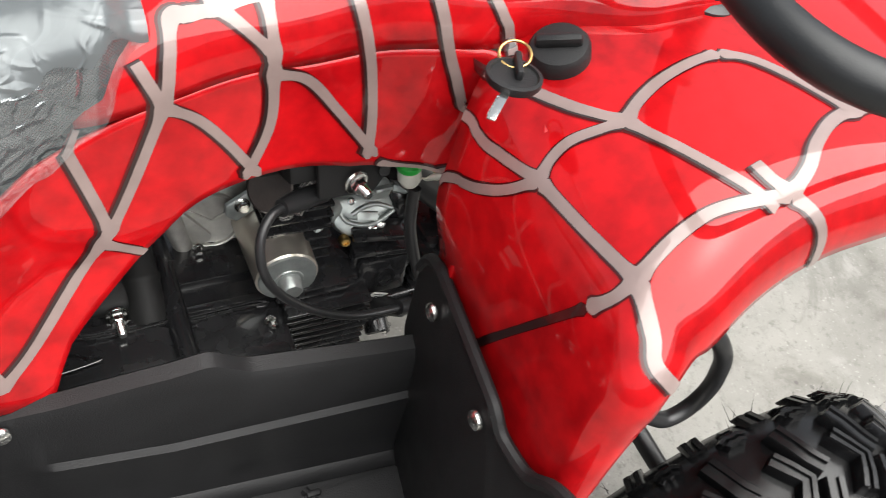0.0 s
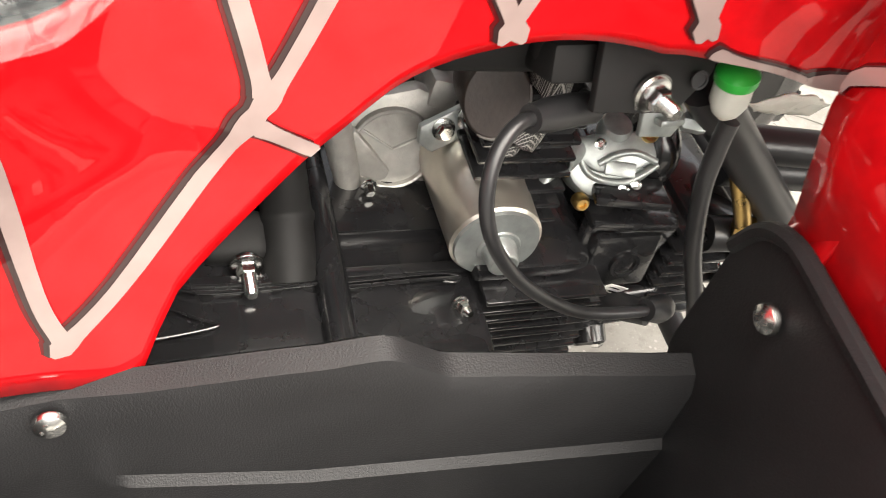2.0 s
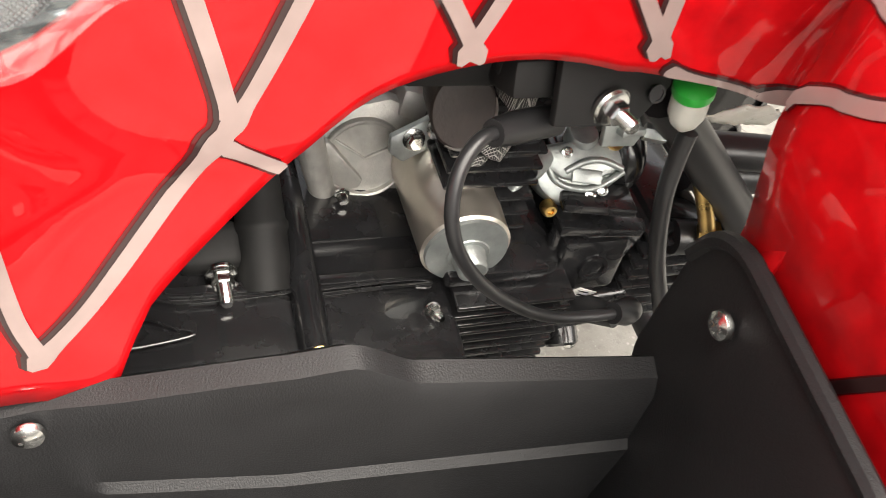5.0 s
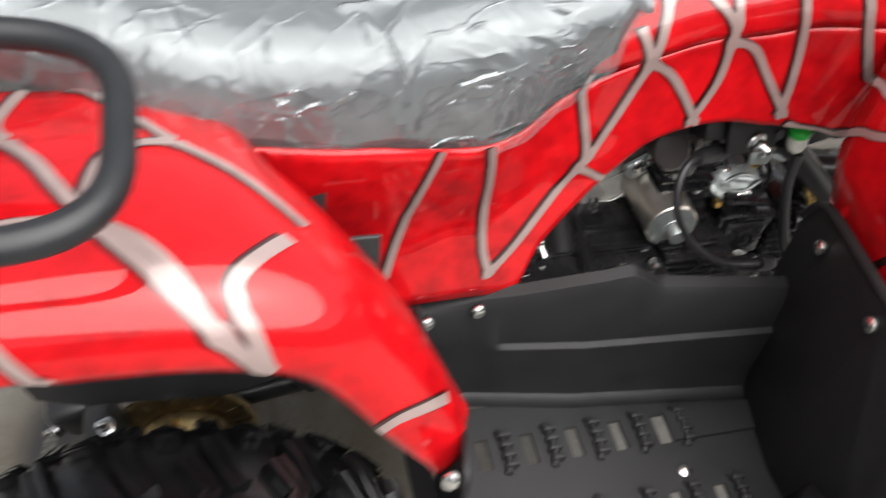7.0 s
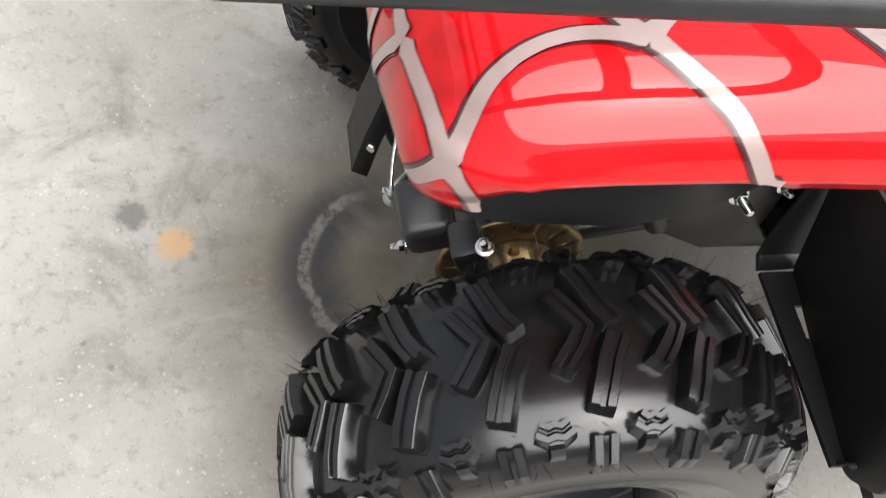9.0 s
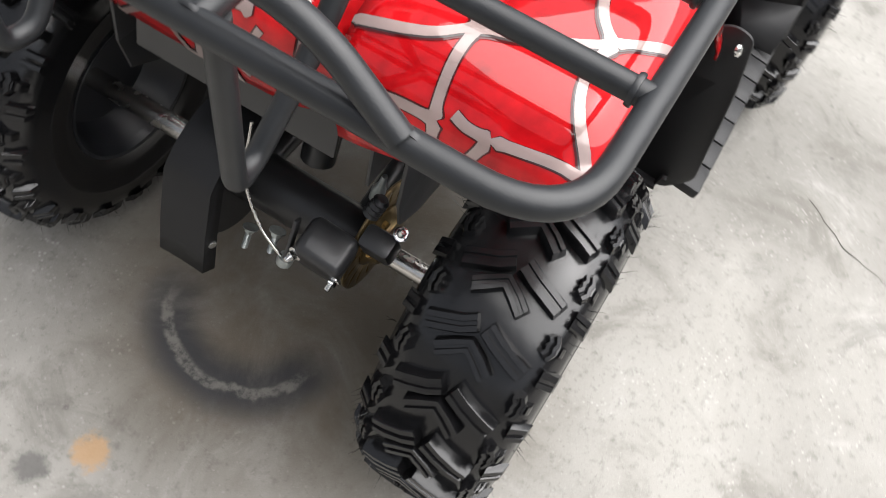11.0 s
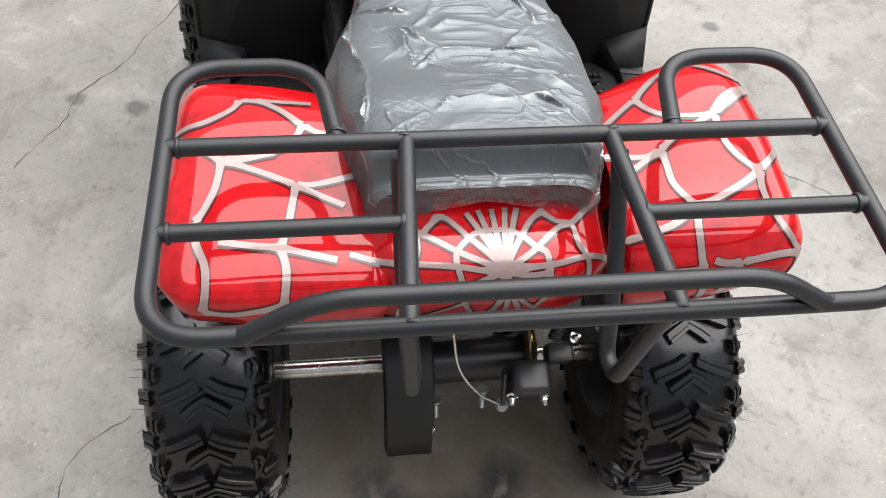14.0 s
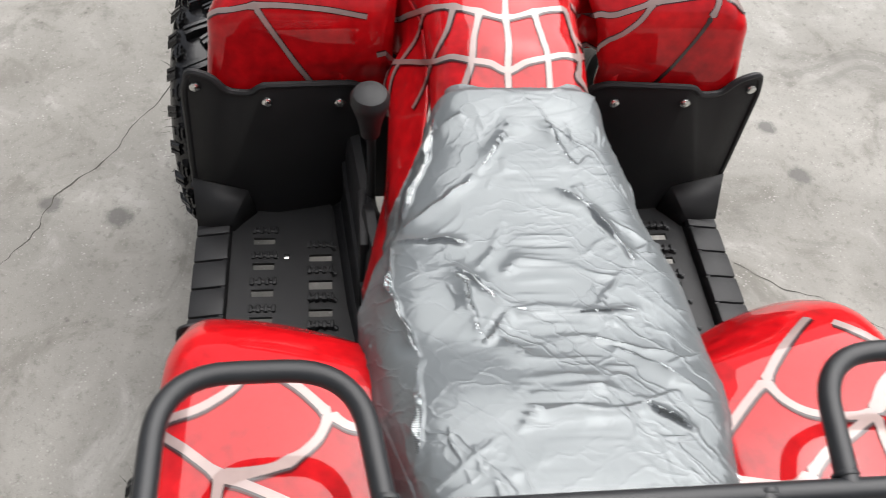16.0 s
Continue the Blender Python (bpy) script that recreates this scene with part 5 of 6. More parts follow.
# cylinder head with covers
part("cylinder_head", box((0.050, 0.105, 0.085), pose(0.650, -0.006, 0.420, 0, 12, 0), 0.006, seg=3), black_case, engine)
part("head_cover", box((0.050, 0.012, 0.046), pose(0.643, -0.060, 0.430, -8, 0, 0), 0.004, seg=2), black_case, engine)
part("cover_rim", box((0.062, 0.008, 0.058), pose(0.643, -0.054, 0.430, -8, 0, 0), 0.003), black_case, engine)
part("head_ledge", box((0.058, 0.030, 0.007), pose(0.640, -0.050, 0.463, -8, 0, -6), 0.002), black_case, engine)
part("head_ledge", box((0.050, 0.026, 0.007), pose(0.636, -0.046, 0.478, -8, 0, -10), 0.002), black_case, engine)
part("lower_bracket", box((0.078, 0.045, 0.040), pose(0.655, -0.044, 0.372, 0, -6, 0), 0.006, seg=3), black_case, engine)
part("bracket_lug", lathe([(0.013, -0.012), (0.013, 0.006), (0.011, 0.008), (0.0055, 0.008), (0.0055, -0.004)], None, 24), black_case, engine, m=facing((0.655, -0.064, 0.342), (0, -0.8, -0.5)))
bolt((0.668, -0.060, 0.330), (0.2, -0.5, -0.8), 0.0055)
part("emblem_ring", lathe([(0.0105, 0), (0.0105, 0.0018), (0.0078, 0.0018), (0.0078, 0.0003), (0.004, 0.0016), (0.001, 0.0016)], None, 24), black_case, engine, m=facing((0.645, -0.0665, 0.4305), (0, -1, 0.14)))
for k in range(8):
    part("head_fin", box((0.058 - 0.0012 * abs(k - 4), 0.105, 0.0042), pose(0.704, -0.014, 0.366 + 0.0122 * k, 3, 6, 4), 0.0014), black_case, engine)
part("head_core", box((0.048, 0.088, 0.098), pose(0.704, -0.014, 0.410, 3, 6, 4), 0.006), black_case, engine)
part("intake_neck", tube(smooth_line([(0.662, -0.02, 0.462), (0.664, -0.022, 0.485), (0.660, -0.012, 0.500), (0.645, -0.004, 0.508)], 6), 0.0145, 18), black_case, engine)
for y, z in ((-0.054, 0.452), (-0.058, 0.430), (-0.060, 0.404)):
    bolt((0.732, y, z), (1, -0.35, 0), 0.0058, stud=0.012)
part("plug_terminal", tube([(0.628, -0.066, 0.402), (0.640, -0.088, 0.414), (0.650, -0.102, 0.424)], [0.008, 0.0095, 0.008], 14), hose_rubber, engine)
part("paper_tag", box((0.017, 0.0006, 0.012), pose(0.632, -0.082, 0.426, 20, 25, 0)), label_paper, engine)
for k in range(2):
    part("tag_print", box((0.010 - 0.003 * k, 0.0004, 0.0016), pose(0.632, -0.0828, 0.428 - 0.004 * k, 20, 25, 0)), black_case, engine)
part("exhaust_stub", tube([(0.600, -0.03, 0.36), (0.600, -0.05, 0.30), (0.58, -0.05, 0.25)], 0.013, 16), frame_paint, engine)

# starter motor, lying across the machine
lie = facing((0.550, 0.015, 0.457), (-0.005, -0.081, 0.005)) @ Matrix.Diagonal((1.29, 1.29, 0.93, 1))
motor = lathe([(0.0235, -0.004), (0.0242, 0.002), (0.0218, 0.080), (0.0218, 0.081), (0.0218, 0.086), (0.0205, 0.0875), (0.0195, 0.0875)], None, 44)
part("motor_body", motor, motor_metal, engine, "bare metal starter motor", m=lie)
part("end_cap", lathe([(0.0205, 0.087), (0.0198, 0.0900), (0.0105, 0.0925), (0.0100, 0.0935), (0.0085, 0.0937)], None, 40), zinc, engine, m=lie)
part("shaft_boss", lathe([(0.0082, 0.092), (0.0080, 0.098), (0.0074, 0.099), (0.0072, 0.106), (0.0060, 0.1075)], None, 24), zinc, engine, m=lie)
part("neck", lathe([(0.0235, -0.004), (0.0215, -0.012), (0.0150, -0.020)], None, 36), cast, engine, m=lie)
part("motor_flange", prism([(-0.020, -0.010), (0.014, -0.010), (0.020, 0.0), (0.014, 0.010), (-0.020, 0.010), (-0.025, 0.0)], 0.006, facing((0.530, 0.004, 0.492), (0, -1, 0.3)) @ pose(0, 0, 0, 0, 0, 28), 0.0015), zinc, engine)
bolt((0.537, -0.002, 0.501), (0, -1, 0.3), 0.0060)
bolt((0.522, -0.002, 0.492), (0, -1, 0.3), 0.0050)

# cast gear housing behind the starter
gear_pose = facing((0.501, 0.014, 0.459), (-0.12, -1, 0.35))
part("gear_cover", lathe([(0.027, -0.012), (0.027, 0.002), (0.0258, 0.003), (0.0246, 0.0025), (0.0242, -0.0015), (0.002, -0.001)], None, 44), cast, engine, m=gear_pose)
for a in (30, 150):
    part("cover_web", box((0.024, 0.0016, 0.003), gear_pose @ pose(0.012 * math.cos(radians(a)), 0.012 * math.sin(radians(a)), 0.0, 0, 0, a), 0.0006), cast, engine)
part("gear_housing", prism([(-0.034, -0.024), (-0.016, -0.032), (0.030, -0.028), (0.040, -0.01), (0.040, 0.030), (0.012, 0.040), (-0.022, 0.030), (-0.036, 0.006)], 0.016, gear_pose @ pose(0, 0, -0.020), 0.003), cast, engine)
part("housing_leg", tube([(0.456, 0.012, 0.500), (0.466, 0.011, 0.466), (0.477, 0.010, 0.430)], [0.0095, 0.0092, 0.0085], 16), cast, engine)
part("leg_web", prism([(0, 0), (0.018, 0.004), (0.020, 0.010), (-0.006, 0.040), (-0.012, 0.034)], 0.008, facing((0.481, 0.014, 0.434), (-0.05, -1, 0.2)), 0.002), cast, engine)
bolt((0.479, 0.004, 0.427), (0.05, -1, -0.25), 0.0060)
bolt((0.485, 0.000, 0.443), (0.05, -1, -0.15), 0.0036)
part("housing_block", box((0.032, 0.020, 0.050), gear_pose @ pose(0.034, 0.036, -0.026, 0, 0, -8), 0.004), cast, engine)
part("housing_rib", box((0.005, 0.012, 0.040), gear_pose @ pose(0.048, 0.038, -0.012, 0, 0, -12), 0.0015), cast, engine)

# carburettor
carb = facing((0.620, -0.032, 0.488), (-0.15, -0.70, 0.70)) @ pose(0, 0, 0, 0, 0, 6)


def soft(points, r=0.005):
    return [(p.x, p.y) for p in rounded([(a, b, 0) for a, b in points], r, 4, True)]


part("carburettor_body", prism(soft([(-0.030, 0.006), (-0.026, 0.016), (-0.012, 0.017), (0.004, 0.021), (0.028, 0.021), (0.034, 0.004), (0.012, -0.006), (-0.008, -0.004), (-0.016, 0.002)]), 0.018, carb @ pose(0, 0, -0.012), 0.003), zinc, engine)
part("float_bowl", prism(soft([(-0.026, 0.008), (-0.022, -0.010), (-0.013, -0.018), (0.004, -0.024), (0.014, -0.015), (0.030, -0.007), (0.034, 0.002), (0.012, 0.004), (-0.010, 0.006)]), 0.020, carb @ pose(0, 0, -0.018), 0.004), zinc, engine)
part("bowl_flange", tube(smooth_line([carb @ Vector(q) for q in ((-0.030, 0.013, 0.002), (-0.018, 0.006, 0.003), (-0.012, -0.004, 0.003), (-0.002, -0.009, 0.003), (0.012, -0.010, 0.003), (0.024, -0.005, 0.003), (0.034, 0.001, 0.002))], 6), 0.0024, 10), zinc, engine)
part("body_ridge", tube(smooth_line([carb @ Vector(q) for q in ((-0.006, 0.001, 0.006), (0.006, 0.007, 0.0075), (0.018, 0.008, 0.0075), (0.032, 0.003, 0.005))], 6), 0.0022, 10), zinc, engine)
part("bowl_plate", box((0.020, 0.009, 0.003), carb @ pose(0.008, -0.002, 0.0065, 0, 0, -6), 0.001), zinc, engine)
part("slide_cover", lathe([(0.0105, 0), (0.0105, 0.008), (0.009, 0.010), (0.004, 0.0105)], None, 24), zinc, engine, m=carb @ pose(0.006, 0.020, -0.004, -35, 0, 0))
part("venturi", lathe([(0.0085, 0), (0.0085, 0.014), (0.0078, 0.016), (0.0060, 0.016), (0.0055, 0.006)], None, 24), zinc, engine, m=carb @ pose(-0.020, 0.010, 0.000, 30, -50, 0))
part("fuel_inlet", tube([carb @ Vector(q) for q in ((-0.026, 0.000, 0.0), (-0.032, -0.004, 0.0), (-0.040, -0.012, 0.001))], [0.0040, 0.0032, 0.0038], 12), zinc, engine)
part("drain_screw", lathe([(0.0052, 0), (0.0052, 0.006), (0.0038, 0.008), (0.0024, 0.008), (0.0020, 0.006)], None, 16), brass, engine, m=facing(carb @ Vector((-0.014, -0.021, -0.004)), (-0.1, -0.9, 0.3)))
for x, y in ((-0.006, 0.013), (0.012, -0.014), (0.020, -0.011)):
    part("cover_screw", lathe([(0.0036, 0), (0.0036, 0.0025), (0.0022, 0.0030), (0.0018, 0.0018)], None, 14), steel, engine, m=carb @ pose(x, y, 0.006 if y > 0 else 0.002))
part("idle_screw", lathe([(0.0058, 0), (0.0058, 0.003), (0.0046, 0.0045), (0.0030, 0.0040), (0.0026, 0.002)], None, 20), brass, engine, m=carb @ pose(0.026, 0.020, 0.005))
part("choke_bracket", prism([(-0.012, -0.008), (0.010, -0.010), (0.016, -0.002), (0.010, 0.008), (-0.012, 0.009)], 0.004, facing((0.614, -0.058, 0.552), (0.1, -1, 0.4)), 0.001), zinc, engine)
part("choke_lever", box((0.016, 0.004, 0.007), facing((0.618, -0.064, 0.556), (0.1, -1, 0.4)), 0.0012), zinc, engine)
part("cable_end", lathe([(0.0052, 0), (0.0052, 0.010), (0.004, 0.013)], None, 6), zinc, engine, m=facing((0.630, -0.060, 0.552), (1, -0.5, 0.1)))

# intake duct with braided sleeve, mounting plate, hoses, filter
duct_way = Vector((-0.25, -0.80, 0.42))
duct = facing((0.533, -0.030, 0.541), duct_way) @ Matrix.Diagonal((0.90, 1.12, 1, 1))
part("intake_duct", lathe([(0.0205, -0.060), (0.0205, -0.002), (0.0190, 0.0), (0.004, 0.0008)], None, 40), material("brown_black_rubber", (0.030, 0.021, 0.018), 0.5, spread=0.3, grain=120, bump=0.3, bump_scale=300), engine, "brown-black rubber intake duct", m=duct)
part("duct_edge", tube([duct @ Vector((0.0203 * math.cos(a), 0.0203 * math.sin(a), -0.001)) for a in (-1.9 + 2.4 * k / 20 for k in range(21))], [0.0004 + 0.0013 * math.sin(math.pi * k / 20) for k in range(21)], 8), material("scuffed_grey_edge", (0.16, 0.145, 0.135), 0.6, spread=0.5, grain=200), engine)


def braid():
    """Black sleeve woven with light wire."""
    m = material("wire_braid", (0.02, 0.02, 0.02), 0.5)
    n, l = m.node_tree.nodes, m.node_tree.links
    tick = n.new("ShaderNodeTexBrick")
    tick.inputs["Scale"].default_value, tick.inputs["Mortar Size"].default_value = 300, 0.032
    tick.inputs["Color1"].default_value = tick.inputs["Color2"].default_value = (0.015, 0.015, 0.015, 1)
    tick.inputs["Mortar"].default_value = (0.42, 0.41, 0.38, 1)
    l.new(n["Texture Coordinate"].outputs["Object"], tick.inputs["Vector"])
    l.new(tick.outputs["Color"], n["Principled BSDF"].inputs["Base Color"])
    return m


part("braided_sleeve", tube(smooth_line([(0.560, -0.018, 0.580), (0.566, -0.020, 0.555), (0.566, -0.022, 0.535), (0.556, -0.028, 0.512), (0.548, -0.032, 0.500)], 6), [0.0125] * 20 + [0.006] * 5, 16), braid(), engine)
part("mount_plate", prism([(-0.030, -0.022), (0.016, -0.024), (0.034, -0.004), (0.036, 0.032), (-0.030, 0.034)], 0.006, facing((0.576, -0.076, 0.606), (0.05, -1, 0.45)), 0.0015), matte_black, engine)
part("plate_boss", box((0.036, 0.020, 0.030), facing((0.545, -0.060, 0.596), (0.05, -1, 0.45)), 0.004), matte_black, engine)
part("plate_hole", lathe([(0.0048, 0), (0.0048, 0.0006), (0.0036, 0.0006), (0.0034, -0.002)], None, 18), frame_paint, engine, m=facing((0.600, -0.086, 0.604), (0.05, -1, 0.45)))
bolt((0.577, -0.088, 0.597), (0.20, -1, 0.15), 0.0064, stud=0.016, washer=0.0108)
part("upper_rail", tube([(0.30, -0.070, 0.600), (0.46, -0.068, 0.640), (0.62, -0.070, 0.640), (0.75, -0.075, 0.61)], 0.0125, 16), frame_paint, engine)
part("upper_rail", tube([(0.30, 0.070, 0.600), (0.46, 0.068, 0.640), (0.62, 0.070, 0.640), (0.75, 0.075, 0.61)], 0.0125, 16), frame_paint, engine)
plug = smooth_line([(0.530, -0.082, 0.578), (0.512, -0.090, 0.580), (0.500, -0.102, 0.568), (0.500, -0.114, 0.545), (0.514, -0.119, 0.518), (0.545, -0.116, 0.482), (0.588, -0.112, 0.450), (0.632, -0.108, 0.438), (0.650, -0.104, 0.434)], 8)
part("plug_lead", tube(plug, 0.0038, 14), hose_rubber, engine)
part("lead_boot", tube([(0.562, -0.070, 0.572), (0.548, -0.074, 0.574), (0.533, -0.080, 0.577), (0.520, -0.086, 0.580)], [0.0082, 0.0085, 0.0085, 0.0070], 16), hose_rubber, engine)
part("plug_boot", tube([(0.640, -0.107, 0.437), (0.652, -0.104, 0.432), (0.662, -0.098, 0.424)], [0.007, 0.0092, 0.009], 16), hose_rubber, engine)
part("fuel_hose", tube(smooth_line([(0.632, -0.087, 0.578), (0.632, -0.090, 0.562), (0.634, -0.096, 0.535), (0.648, -0.104, 0.490), (0.672, -0.112, 0.440), (0.690, -0.11, 0.40)], 8), 0.0052, 14), hose_rubber, engine)
tilt = facing((0.626, -0.085, 0.587), (-0.22, 0.05, 1)) @ Matrix.Diagonal((0.72, 0.72, 0.80, 1))
part("fuel_filter", lathe([(0.004, -0.010), (0.010, -0.004), (0.0135, 0.004), (0.0135, 0.020)], None, 28), milky, engine, "milky fuel filter", m=tilt)
part("filter_cap", lathe([(0.0142, 0.019), (0.0150, 0.021), (0.0150, 0.026), (0.0125, 0.028), (0.008, 0.031)], None, 28), green_cap, engine, "bright green filter cap", m=tilt)
bag = []
for i in range(13):
    u = i / 12
    at = Vector((0.640, -0.092, 0.598)).lerp(Vector((0.690, -0.080, 0.578)), u)
    wide = 0.006 + 0.008 * math.sin(math.pi * min(1, u * 0.8 + 0.15))
    bag.append([at + Vector((wide * v, -0.004 * noise.noise(Vector((i * 0.7, v * 2, 0))), wide * 0.35 * v + 0.003 * noise.noise(Vector((i * 0.5, v * 3, 4))))) for v in (-1, -0.5, 0, 0.5, 1)])
part("filter_bag", sheet(bag), milky, engine, "crumpled milky plastic bag", thick=0.0008)
# air box under the tank cover
part("air_box", box((0.19, 0.10, 0.075), pose(0.575, -0.002, 0.612), 0.008, seg=3), matte_black, engine)
part("air_box_clip", box((0.022, 0.012, 0.030), pose(0.600, -0.056, 0.600), 0.003), matte_black, engine)
part("air_box_clip", box((0.018, 0.012, 0.026), pose(0.535, -0.056, 0.605), 0.003), matte_black, engine)
# forward chassis bars and steering links
for a, b, r in (((0.628, -0.062, 0.580), (0.81, -0.065, 0.408), 0.0135), ((0.62, 0.07, 0.62), (0.80, 0.06, 0.34), 0.0135), ((0.70, -0.06, 0.45), (1.05, -0.09, 0.44), 0.0125), ((0.74, -0.02, 0.40), (1.05, -0.05, 0.36), 0.0125), ((0.30, -0.09, 0.29), (0.85, -0.09, 0.27), 0.0125), ((0.30, 0.09, 0.29), (0.85, 0.09, 0.27), 0.0125), ((0.80, -0.30, 0.25), (0.80, 0.30, 0.25), 0.012), ((0.955, -0.38, 0.224), (0.90, -0.08, 0.30), 0.011), ((0.955, 0.38, 0.224), (0.90, 0.08, 0.30), 0.011), ((0.60, -0.05, 0.28), (0.60, -0.05, 0.36), 0.012), ((0.70, -0.03, 0.505), (1.02, -0.06, 0.49), 0.013), ((0.72, -0.02, 0.470), (1.02, -0.04, 0.45), 0.013)):
    part("frame_tube", tube([a, b], r, 14), frame_paint, engine)
part("brake_pipe", tube(smooth_line([(0.665, -0.05, 0.56), (0.685, -0.06, 0.52), (0.705, -0.068, 0.485), (0.722, -0.072, 0.455)], 6), 0.0055, 12), brass, engine)
part("pipe_union", lathe([(0.0085, 0), (0.0085, 0.014), (0.006, 0.018)], None, 6), brass, engine, m=facing((0.716, -0.070, 0.470), (0.3, -0.1, -1)))
part("brake_hose", tube(smooth_line([(0.75, -0.25, 0.63), (0.795, -0.295, 0.59), (0.824, -0.30, 0.535), (0.828, -0.30, 0.49), (0.805, -0.30, 0.472), (0.775, -0.295, 0.488)], 7), 0.0075, 14), hose_rubber, engine)

# ---- rear running gear ----
chassis = new("chassis")
chassis.parent = quad
chassis["label"] = "black tube chassis with rear axle, disc and chain guard"
axle_metal = material("bare_axle_steel", (0.60, 0.58, 0.55), 0.25, metal=1.0, spread=0.15, grain=60)
disc_metal = material("gold_passivated_disc", (0.30, 0.22, 0.11), 0.36, metal=0.9, spread=0.4, grain=70)
part("rear_axle", tube([(0.008, -0.30, 0.232), (0.008, 0.35, 0.232)], 0.0145, 20), axle_metal, chassis)
part("axle_carrier", tube([(0.008, -0.10, 0.232), (0.008, 0.10, 0.232)], 0.036, 24), frame_paint, chassis)
# drilled brake disc
bm = bmesh.new()
rings = []
for r in (0.044, 0.056, 0.068, 0.078):
    rings.append([bm.verts.new((r * math.cos(2 * math.pi * k / 96), r * math.sin(2 * math.pi * k / 96), 0)) for k in range(96)])
for j in range(3):
    for k in range(96):
        if j == 1 and k % 6 == 2:
            continue
        bm.faces.new((rings[j][k], rings[j][(k + 1) % 96], rings[j + 1][(k + 1) % 96], rings[j + 1][k]))
part("brake_disc", bm, disc_metal, chassis, thick=0.004, m=pose(0.022, -0.098, 0.236, 90, 0, 0) @ pose(0, 0, 0))
part("disc_hub", lathe([(0.043, 0.0), (0.043, 0.006), (0.036, 0.012), (0.032, 0.022), (0.02, 0.024)], None, 40), disc_metal, chassis, m=pose(0.022, -0.098, 0.236, 90, 0, 0))
for k in range(5):
    a = 0.5 + 2 * math.pi * k / 5
    part("disc_bolt", lathe([(0.007, 0), (0.007, 0.005), (0.005, 0.007)], None, 6), brass, chassis, m=pose(0.022, -0.098, 0.236, 90, 0, 0) @ pose(0.033 * math.cos(a), 0.033 * math.sin(a), 0.010))
part("caliper", box((0.052, 0.062, 0.060), pose(-0.075, -0.085, 0.300, 12, -20, 0), 0.012, seg=3), frame_paint, chassis)
part("caliper_bridge", box((0.030, 0.040, 0.040), pose(-0.045, -0.135, 0.320, 0, -25, 0), 0.006), frame_paint, chassis)
part("dust_bellows", lathe([(0.010, 0), (0.008, 0.004), (0.010, 0.008), (0.008, 0.012), (0.010, 0.016), (0.008, 0.020), (0.0095, 0.024), (0.006, 0.028)], None, 20), hose_rubber, chassis, m=facing((-0.050, -0.120, 0.372), (0.2, -0.3, 1)))
for place, way in (((-0.100, -0.060, 0.300), (-1, 0.2, 0.1)), ((-0.095, -0.110, 0.285), (-1, 0, -0.2)), ((-0.040, -0.155, 0.352), (-0.4, -0.3, 1))):
    bolt(place, way, 0.006, chassis, stud=0.014)
part("grease_nipple", tube([(-0.002, -0.100, 0.335), (-0.002, -0.102, 0.352), (-0.002, -0.104, 0.362), (-0.002, -0.106, 0.378)], [0.0085, 0.0085, 0.005, 0.0035], 14), zinc, chassis)
for place in ((-0.046, 0.042, 0.205), (-0.077, -0.020, 0.285)):
    bolt(place, (-0.5, 0, -1), 0.007, chassis, stud=0.030, mat=zinc)
cable = smooth_line([(-0.060, 0.030, 0.42), (-0.085, 0.020, 0.36), (-0.098, -0.01, 0.31), (-0.102, -0.042, 0.282)], 8)
part("brake_cable", tube(cable, 0.0022, 10), axle_metal, chassis)
part("cable_clamp", lathe([(0.009, -0.006), (0.010, 0.0), (0.009, 0.006)], None, 14), zinc, chassis, m=facing((-0.100, -0.047, 0.276), (-0.2, 0.2, -1)))
part("brake_lever_arm", box((0.012, 0.005, 0.06), pose(-0.090, -0.048, 0.305, 0, 20, 0), 0.002), frame_paint, chassis)
# chain guard: a curved strip with side flanges
rows = []
for i in range(15):
    a = radians(70 + 95 * i / 14)
    x, z = -0.005 + 0.118 * math.cos(a), 0.245 + 0.118 * math.sin(a)
    if i > 11:
        x, z = -0.112 - 0.004 * (i - 11), 0.27 - 0.030 * (i - 11)
    rows.append([(x + 0.018, 0.052, z - 0.006), (x, 0.056, z), (x, 0.090, z + 0.002), (x, 0.122, z), (x + 0.018, 0.126, z - 0.006)])
part("chain_guard", sheet(rows), plastic, chassis, "black curved chain guard", thick=0.003)
bolt((-0.104, 0.058, 0.226), (-0.6, -1, 0), 0.006, chassis)
part("sprocket", lathe([(0.02, -0.003), (0.095, -0.003), (0.098, 0.0), (0.095, 0.003), (0.02, 0.003)], None, 40), frame_paint, chassis, m=pose(0.008, 0.090, 0.235, 90, 0, 0))
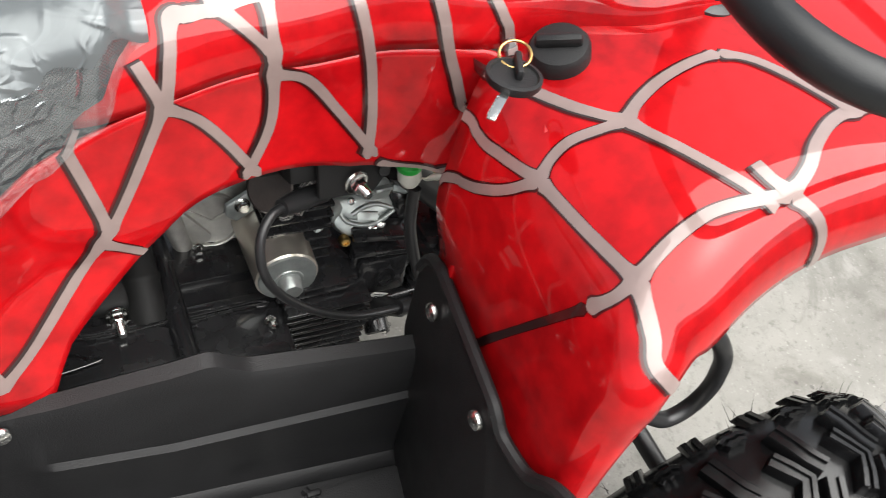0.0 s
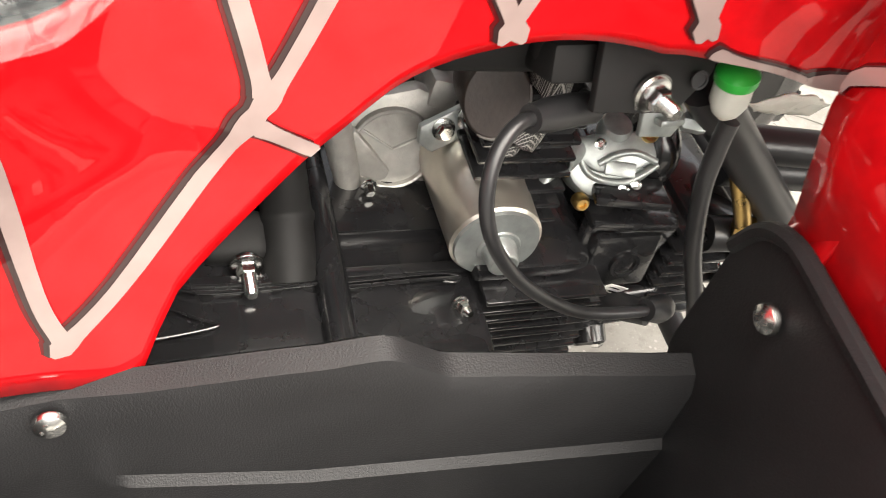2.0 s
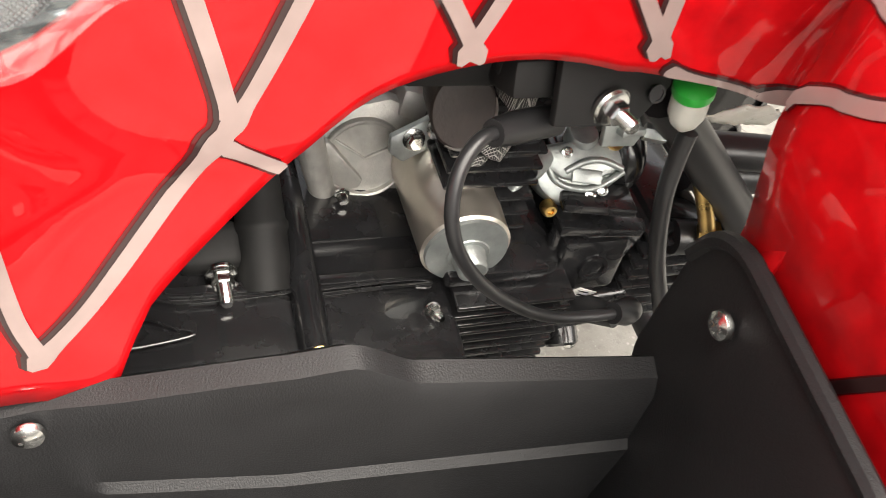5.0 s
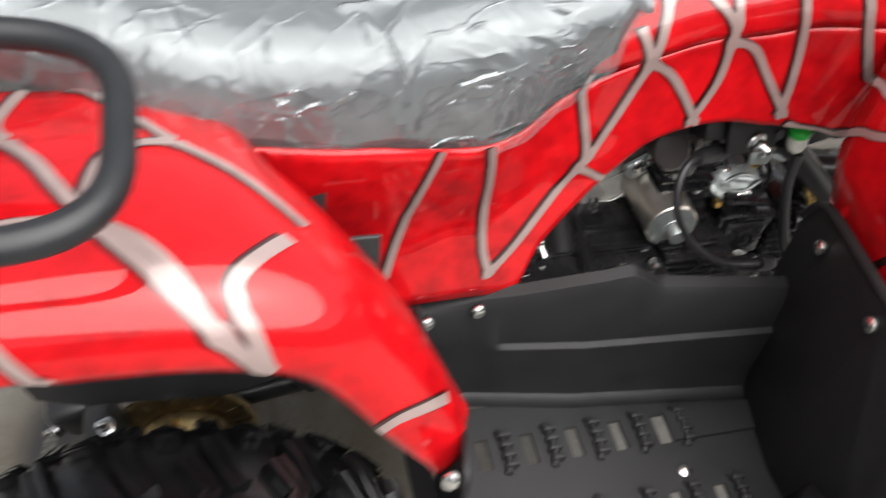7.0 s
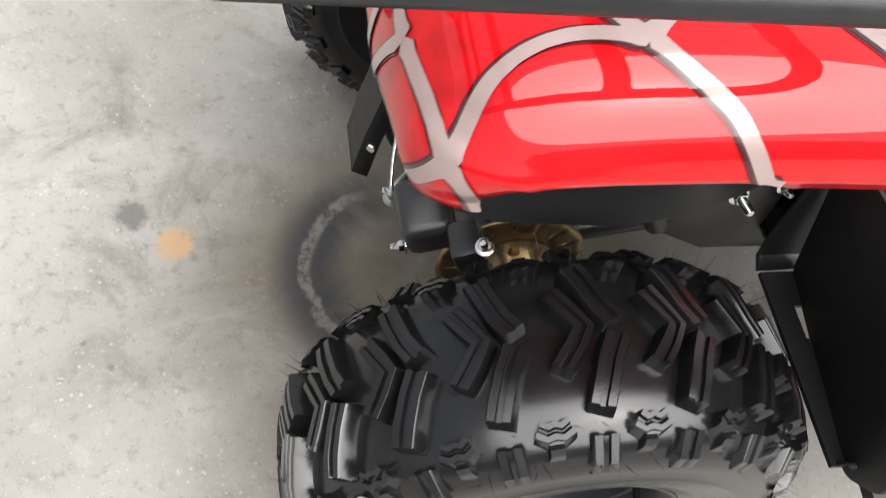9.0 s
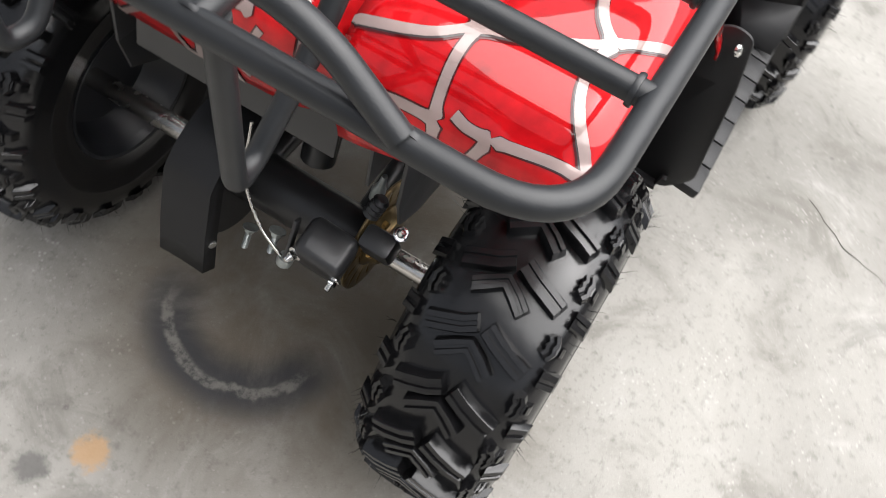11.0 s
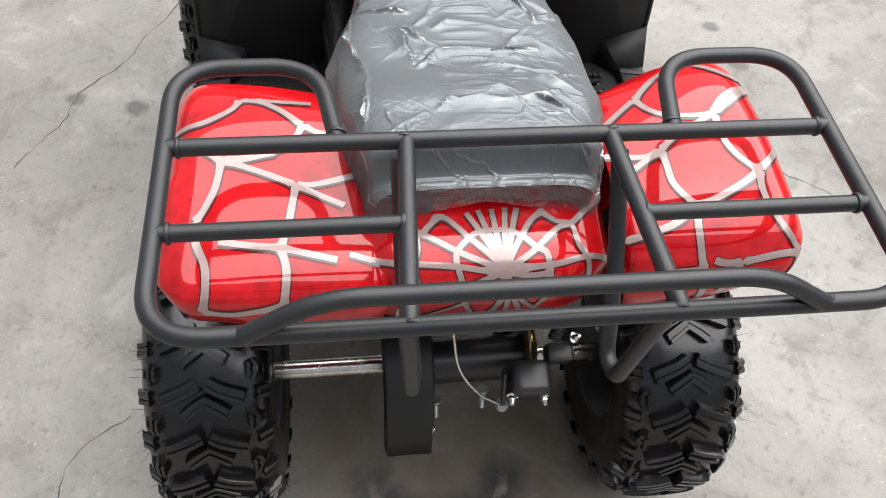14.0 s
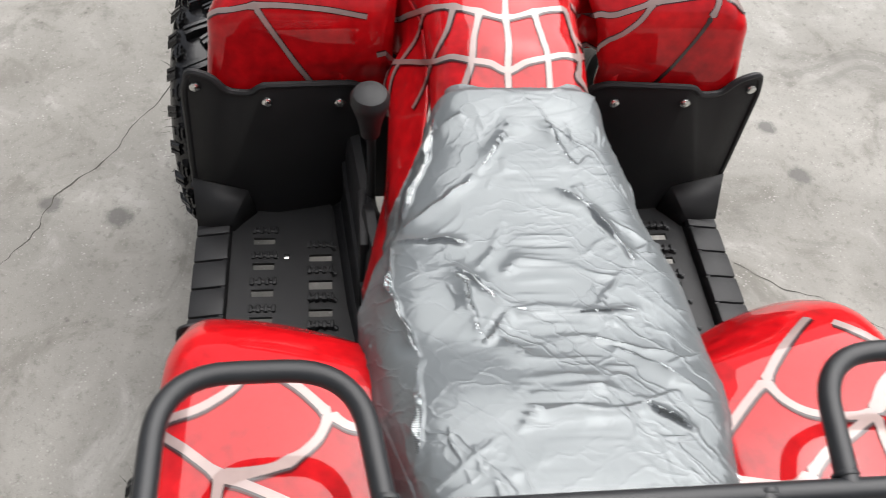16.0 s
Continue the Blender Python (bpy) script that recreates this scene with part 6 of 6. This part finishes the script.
# swing arm, seat rails, splash guard
for s in (-1, 1):
    part("swing_arm", tube([(0.008, s * 0.075, 0.235), (0.16, s * 0.066, 0.262), (0.30, s * 0.060, 0.285)], 0.015, 16), frame_paint, chassis)
    part("seat_rail", tube(rounded([(0.32, s * 0.07, 0.56), (0.10, s * 0.085, 0.60), (-0.13, s * 0.09, 0.61)], 0.05, 6), 0.0125, 14), frame_paint, chassis)
    part("inner_guard", box((0.28, 0.004, 0.17), pose(0.02, s * 0.142, 0.590), 0.0015), frame_paint, chassis)
    part("splash_plate", prism([(-0.098, 0.475), (-0.085, 0.43), (-0.045, 0.412), (0.07, 0.402), (0.13, 0.424), (0.205, 0.498), (0.20, 0.60), (-0.098, 0.60)], 0.004, Matrix(((1, 0, 0, 0), (0, 0, s, s * 0.165), (0, 1, 0, 0), (0, 0, 0, 1))), 0.001), frame_paint, chassis)
    part("strut_tube", tube([(0.16, s * 0.10, 0.30), (-0.05, s * 0.10, 0.62)], 0.012, 12), frame_paint, chassis)
part("under_seat_tray", box((0.36, 0.17, 0.012), pose(0.08, 0, 0.615), 0.003), frame_paint, chassis)
part("battery_box", box((0.16, 0.15, 0.13), pose(0.18, 0.0, 0.535), 0.008), frame_paint, chassis)
part("rear_cross_plate", box((0.006, 0.22, 0.10), pose(-0.118, 0, 0.575, 0, 8, 0), 0.002), frame_paint, chassis)
part("shock_body", tube([(0.03, 0.0, 0.30), (0.10, 0.0, 0.55)], 0.022, 18), frame_paint, chassis)
part("hanger_bracket", prism([(-0.075, -0.035), (0.02, -0.085), (0.11, -0.085), (0.115, -0.05), (0.072, -0.045), (0.066, 0.02), (0.10, 0.035), (0.10, 0.08), (-0.06, 0.08), (-0.085, 0.02)], 0.005, Matrix(((1, 0, 0, 0.225), (0, 0, -1, -0.082), (0, 1, 0, 0.315), (0, 0, 0, 1))), 0.0015), frame_paint, chassis)
bolt((0.242, -0.087, 0.330), (0.05, -1, 0.2), 0.008, chassis, stud=0.024)
bolt((0.285, -0.087, 0.345), (0.05, -1, 0.2), 0.006, chassis, stud=0.012)
part("belly_pan", box((0.30, 0.20, 0.006), pose(0.45, 0.0, 0.268), 0.002), frame_paint, chassis)

# gear lever on the far side, front rack, handlebar stem
lever = new("gear_lever")
lever.parent = quad
part("knob", lathe([(0.0115, -0.046), (0.0125, -0.036), (0.0150, -0.020), (0.0195, -0.002), (0.0225, 0.008), (0.0225, 0.016), (0.0190, 0.0225), (0.0120, 0.0255), (0.004, 0.026)], None, 32), plastic, lever, "black rubber knob", m=facing((0.432, 0.163, 0.712), (-0.10, 0.02, 1)))
part("rod", tube([(0.450, 0.162, 0.695), (0.475, 0.158, 0.60), (0.50, 0.155, 0.45), (0.50, 0.12, 0.40)], 0.0058, 12), frame_paint, lever)
part("slot_plate", box((0.10, 0.012, 0.16), pose(0.45, 0.168, 0.42), 0.004), plastic, lever)
front_rack = new("front_rack")
front_rack.parent = quad
for s in (-1, 1):
    part("rail", tube(rounded([(0.80, s * 0.10, 0.868), (0.675, s * 0.19, 0.872), (0.668, s * 0.315, 0.872), (0.80, s * 0.345, 0.868), (1.12, s * 0.345, 0.868)], 0.06, 9), 0.0125, 16), rack_paint, front_rack)
    part("post", tube([(0.775, s * 0.135, 0.86), (0.790, s * 0.130, 0.74)], 0.012, 16), rack_paint, front_rack)
    part("grommet", lathe([(0.012, 0.004), (0.018, 0.003), (0.022, 0.0), (0.022, -0.004)], None, 28), hose_rubber, front_rack, m=pose(0.788, s * 0.1305, 0.7825))
part("front_bar", tube([(1.12, -0.345, 0.868), (1.12, 0.345, 0.868)], 0.0125, 16), rack_paint, front_rack)

# ignition cap and key
cap = new("fuel_cap")
cap.parent = quad
seatp = SKIN_TREE.find_nearest(Vector((0.663, -0.147, 0.761)))
out = seatp[1] if seatp[1].z > 0 else -seatp[1]
cm = facing(seatp[0], out)
part("cap_body", lathe([(0.0200, -0.002), (0.0200, 0.008), (0.0180, 0.011), (0.014, 0.012)], None, 36), plastic, cap, m=cm)
part("cap_grip", box((0.030, 0.008, 0.010), cm @ pose(0, 0, 0.0135, 0, 0, 60), 0.003), plastic, cap)
key = tagged(new("ignition_key"), "steel key with a round black rubber head on a ring", "key")
blade_way = Vector((-0.70, -0.68, 0.05)).normalized()
lift = (out + Vector((-0.15, -0.45, 0.1)))
lift = (lift - blade_way * lift.dot(blade_way)).normalized()
kp = Matrix.Translation(Vector((0.604, -0.182, 0.775))) @ Matrix((-lift.cross(blade_way), -blade_way, lift)).transposed().to_4x4() @ Matrix.Scale(0.86, 4)
part("head", lathe([(0.0185, -0.002), (0.0195, 0.0), (0.0195, 0.004), (0.017, 0.0045), (0.016, 0.0028), (0.004, 0.0026)], None, 36), plastic, key, m=kp)
part("head_bar", box((0.005, 0.026, 0.008), kp @ pose(0, 0.008, 0.006, 0, 0, -20), 0.0018), plastic, key)
bm = box((0.006, 0.036, 0.0016), kp @ pose(0.0, -0.034, 0.0), 0.0005)
for q in range(6):
    bm = box((0.002, 0.0022, 0.0016), kp @ pose(0.0, -0.034, 0.0) @ pose(0.003, -0.013 + 0.0042 * q, 0), 0.0003, bm)
part("blade", bm, steel, key)
part("ring", tube([kp @ Vector((0.006 + 0.011 * math.cos(a), 0.020 + 0.011 * math.sin(a), 0.006 + 0.004 * math.sin(a))) for a in (2 * math.pi * k / 24 for k in range(24))], 0.0009, 8, closed=True), brass, key)

# dark liner that closes the far side of the engine bay
part("bay_liner", box((0.004, 0.12, 0.33), pose(0.655, 0.135, 0.475), 0.001), plastic, chassis)
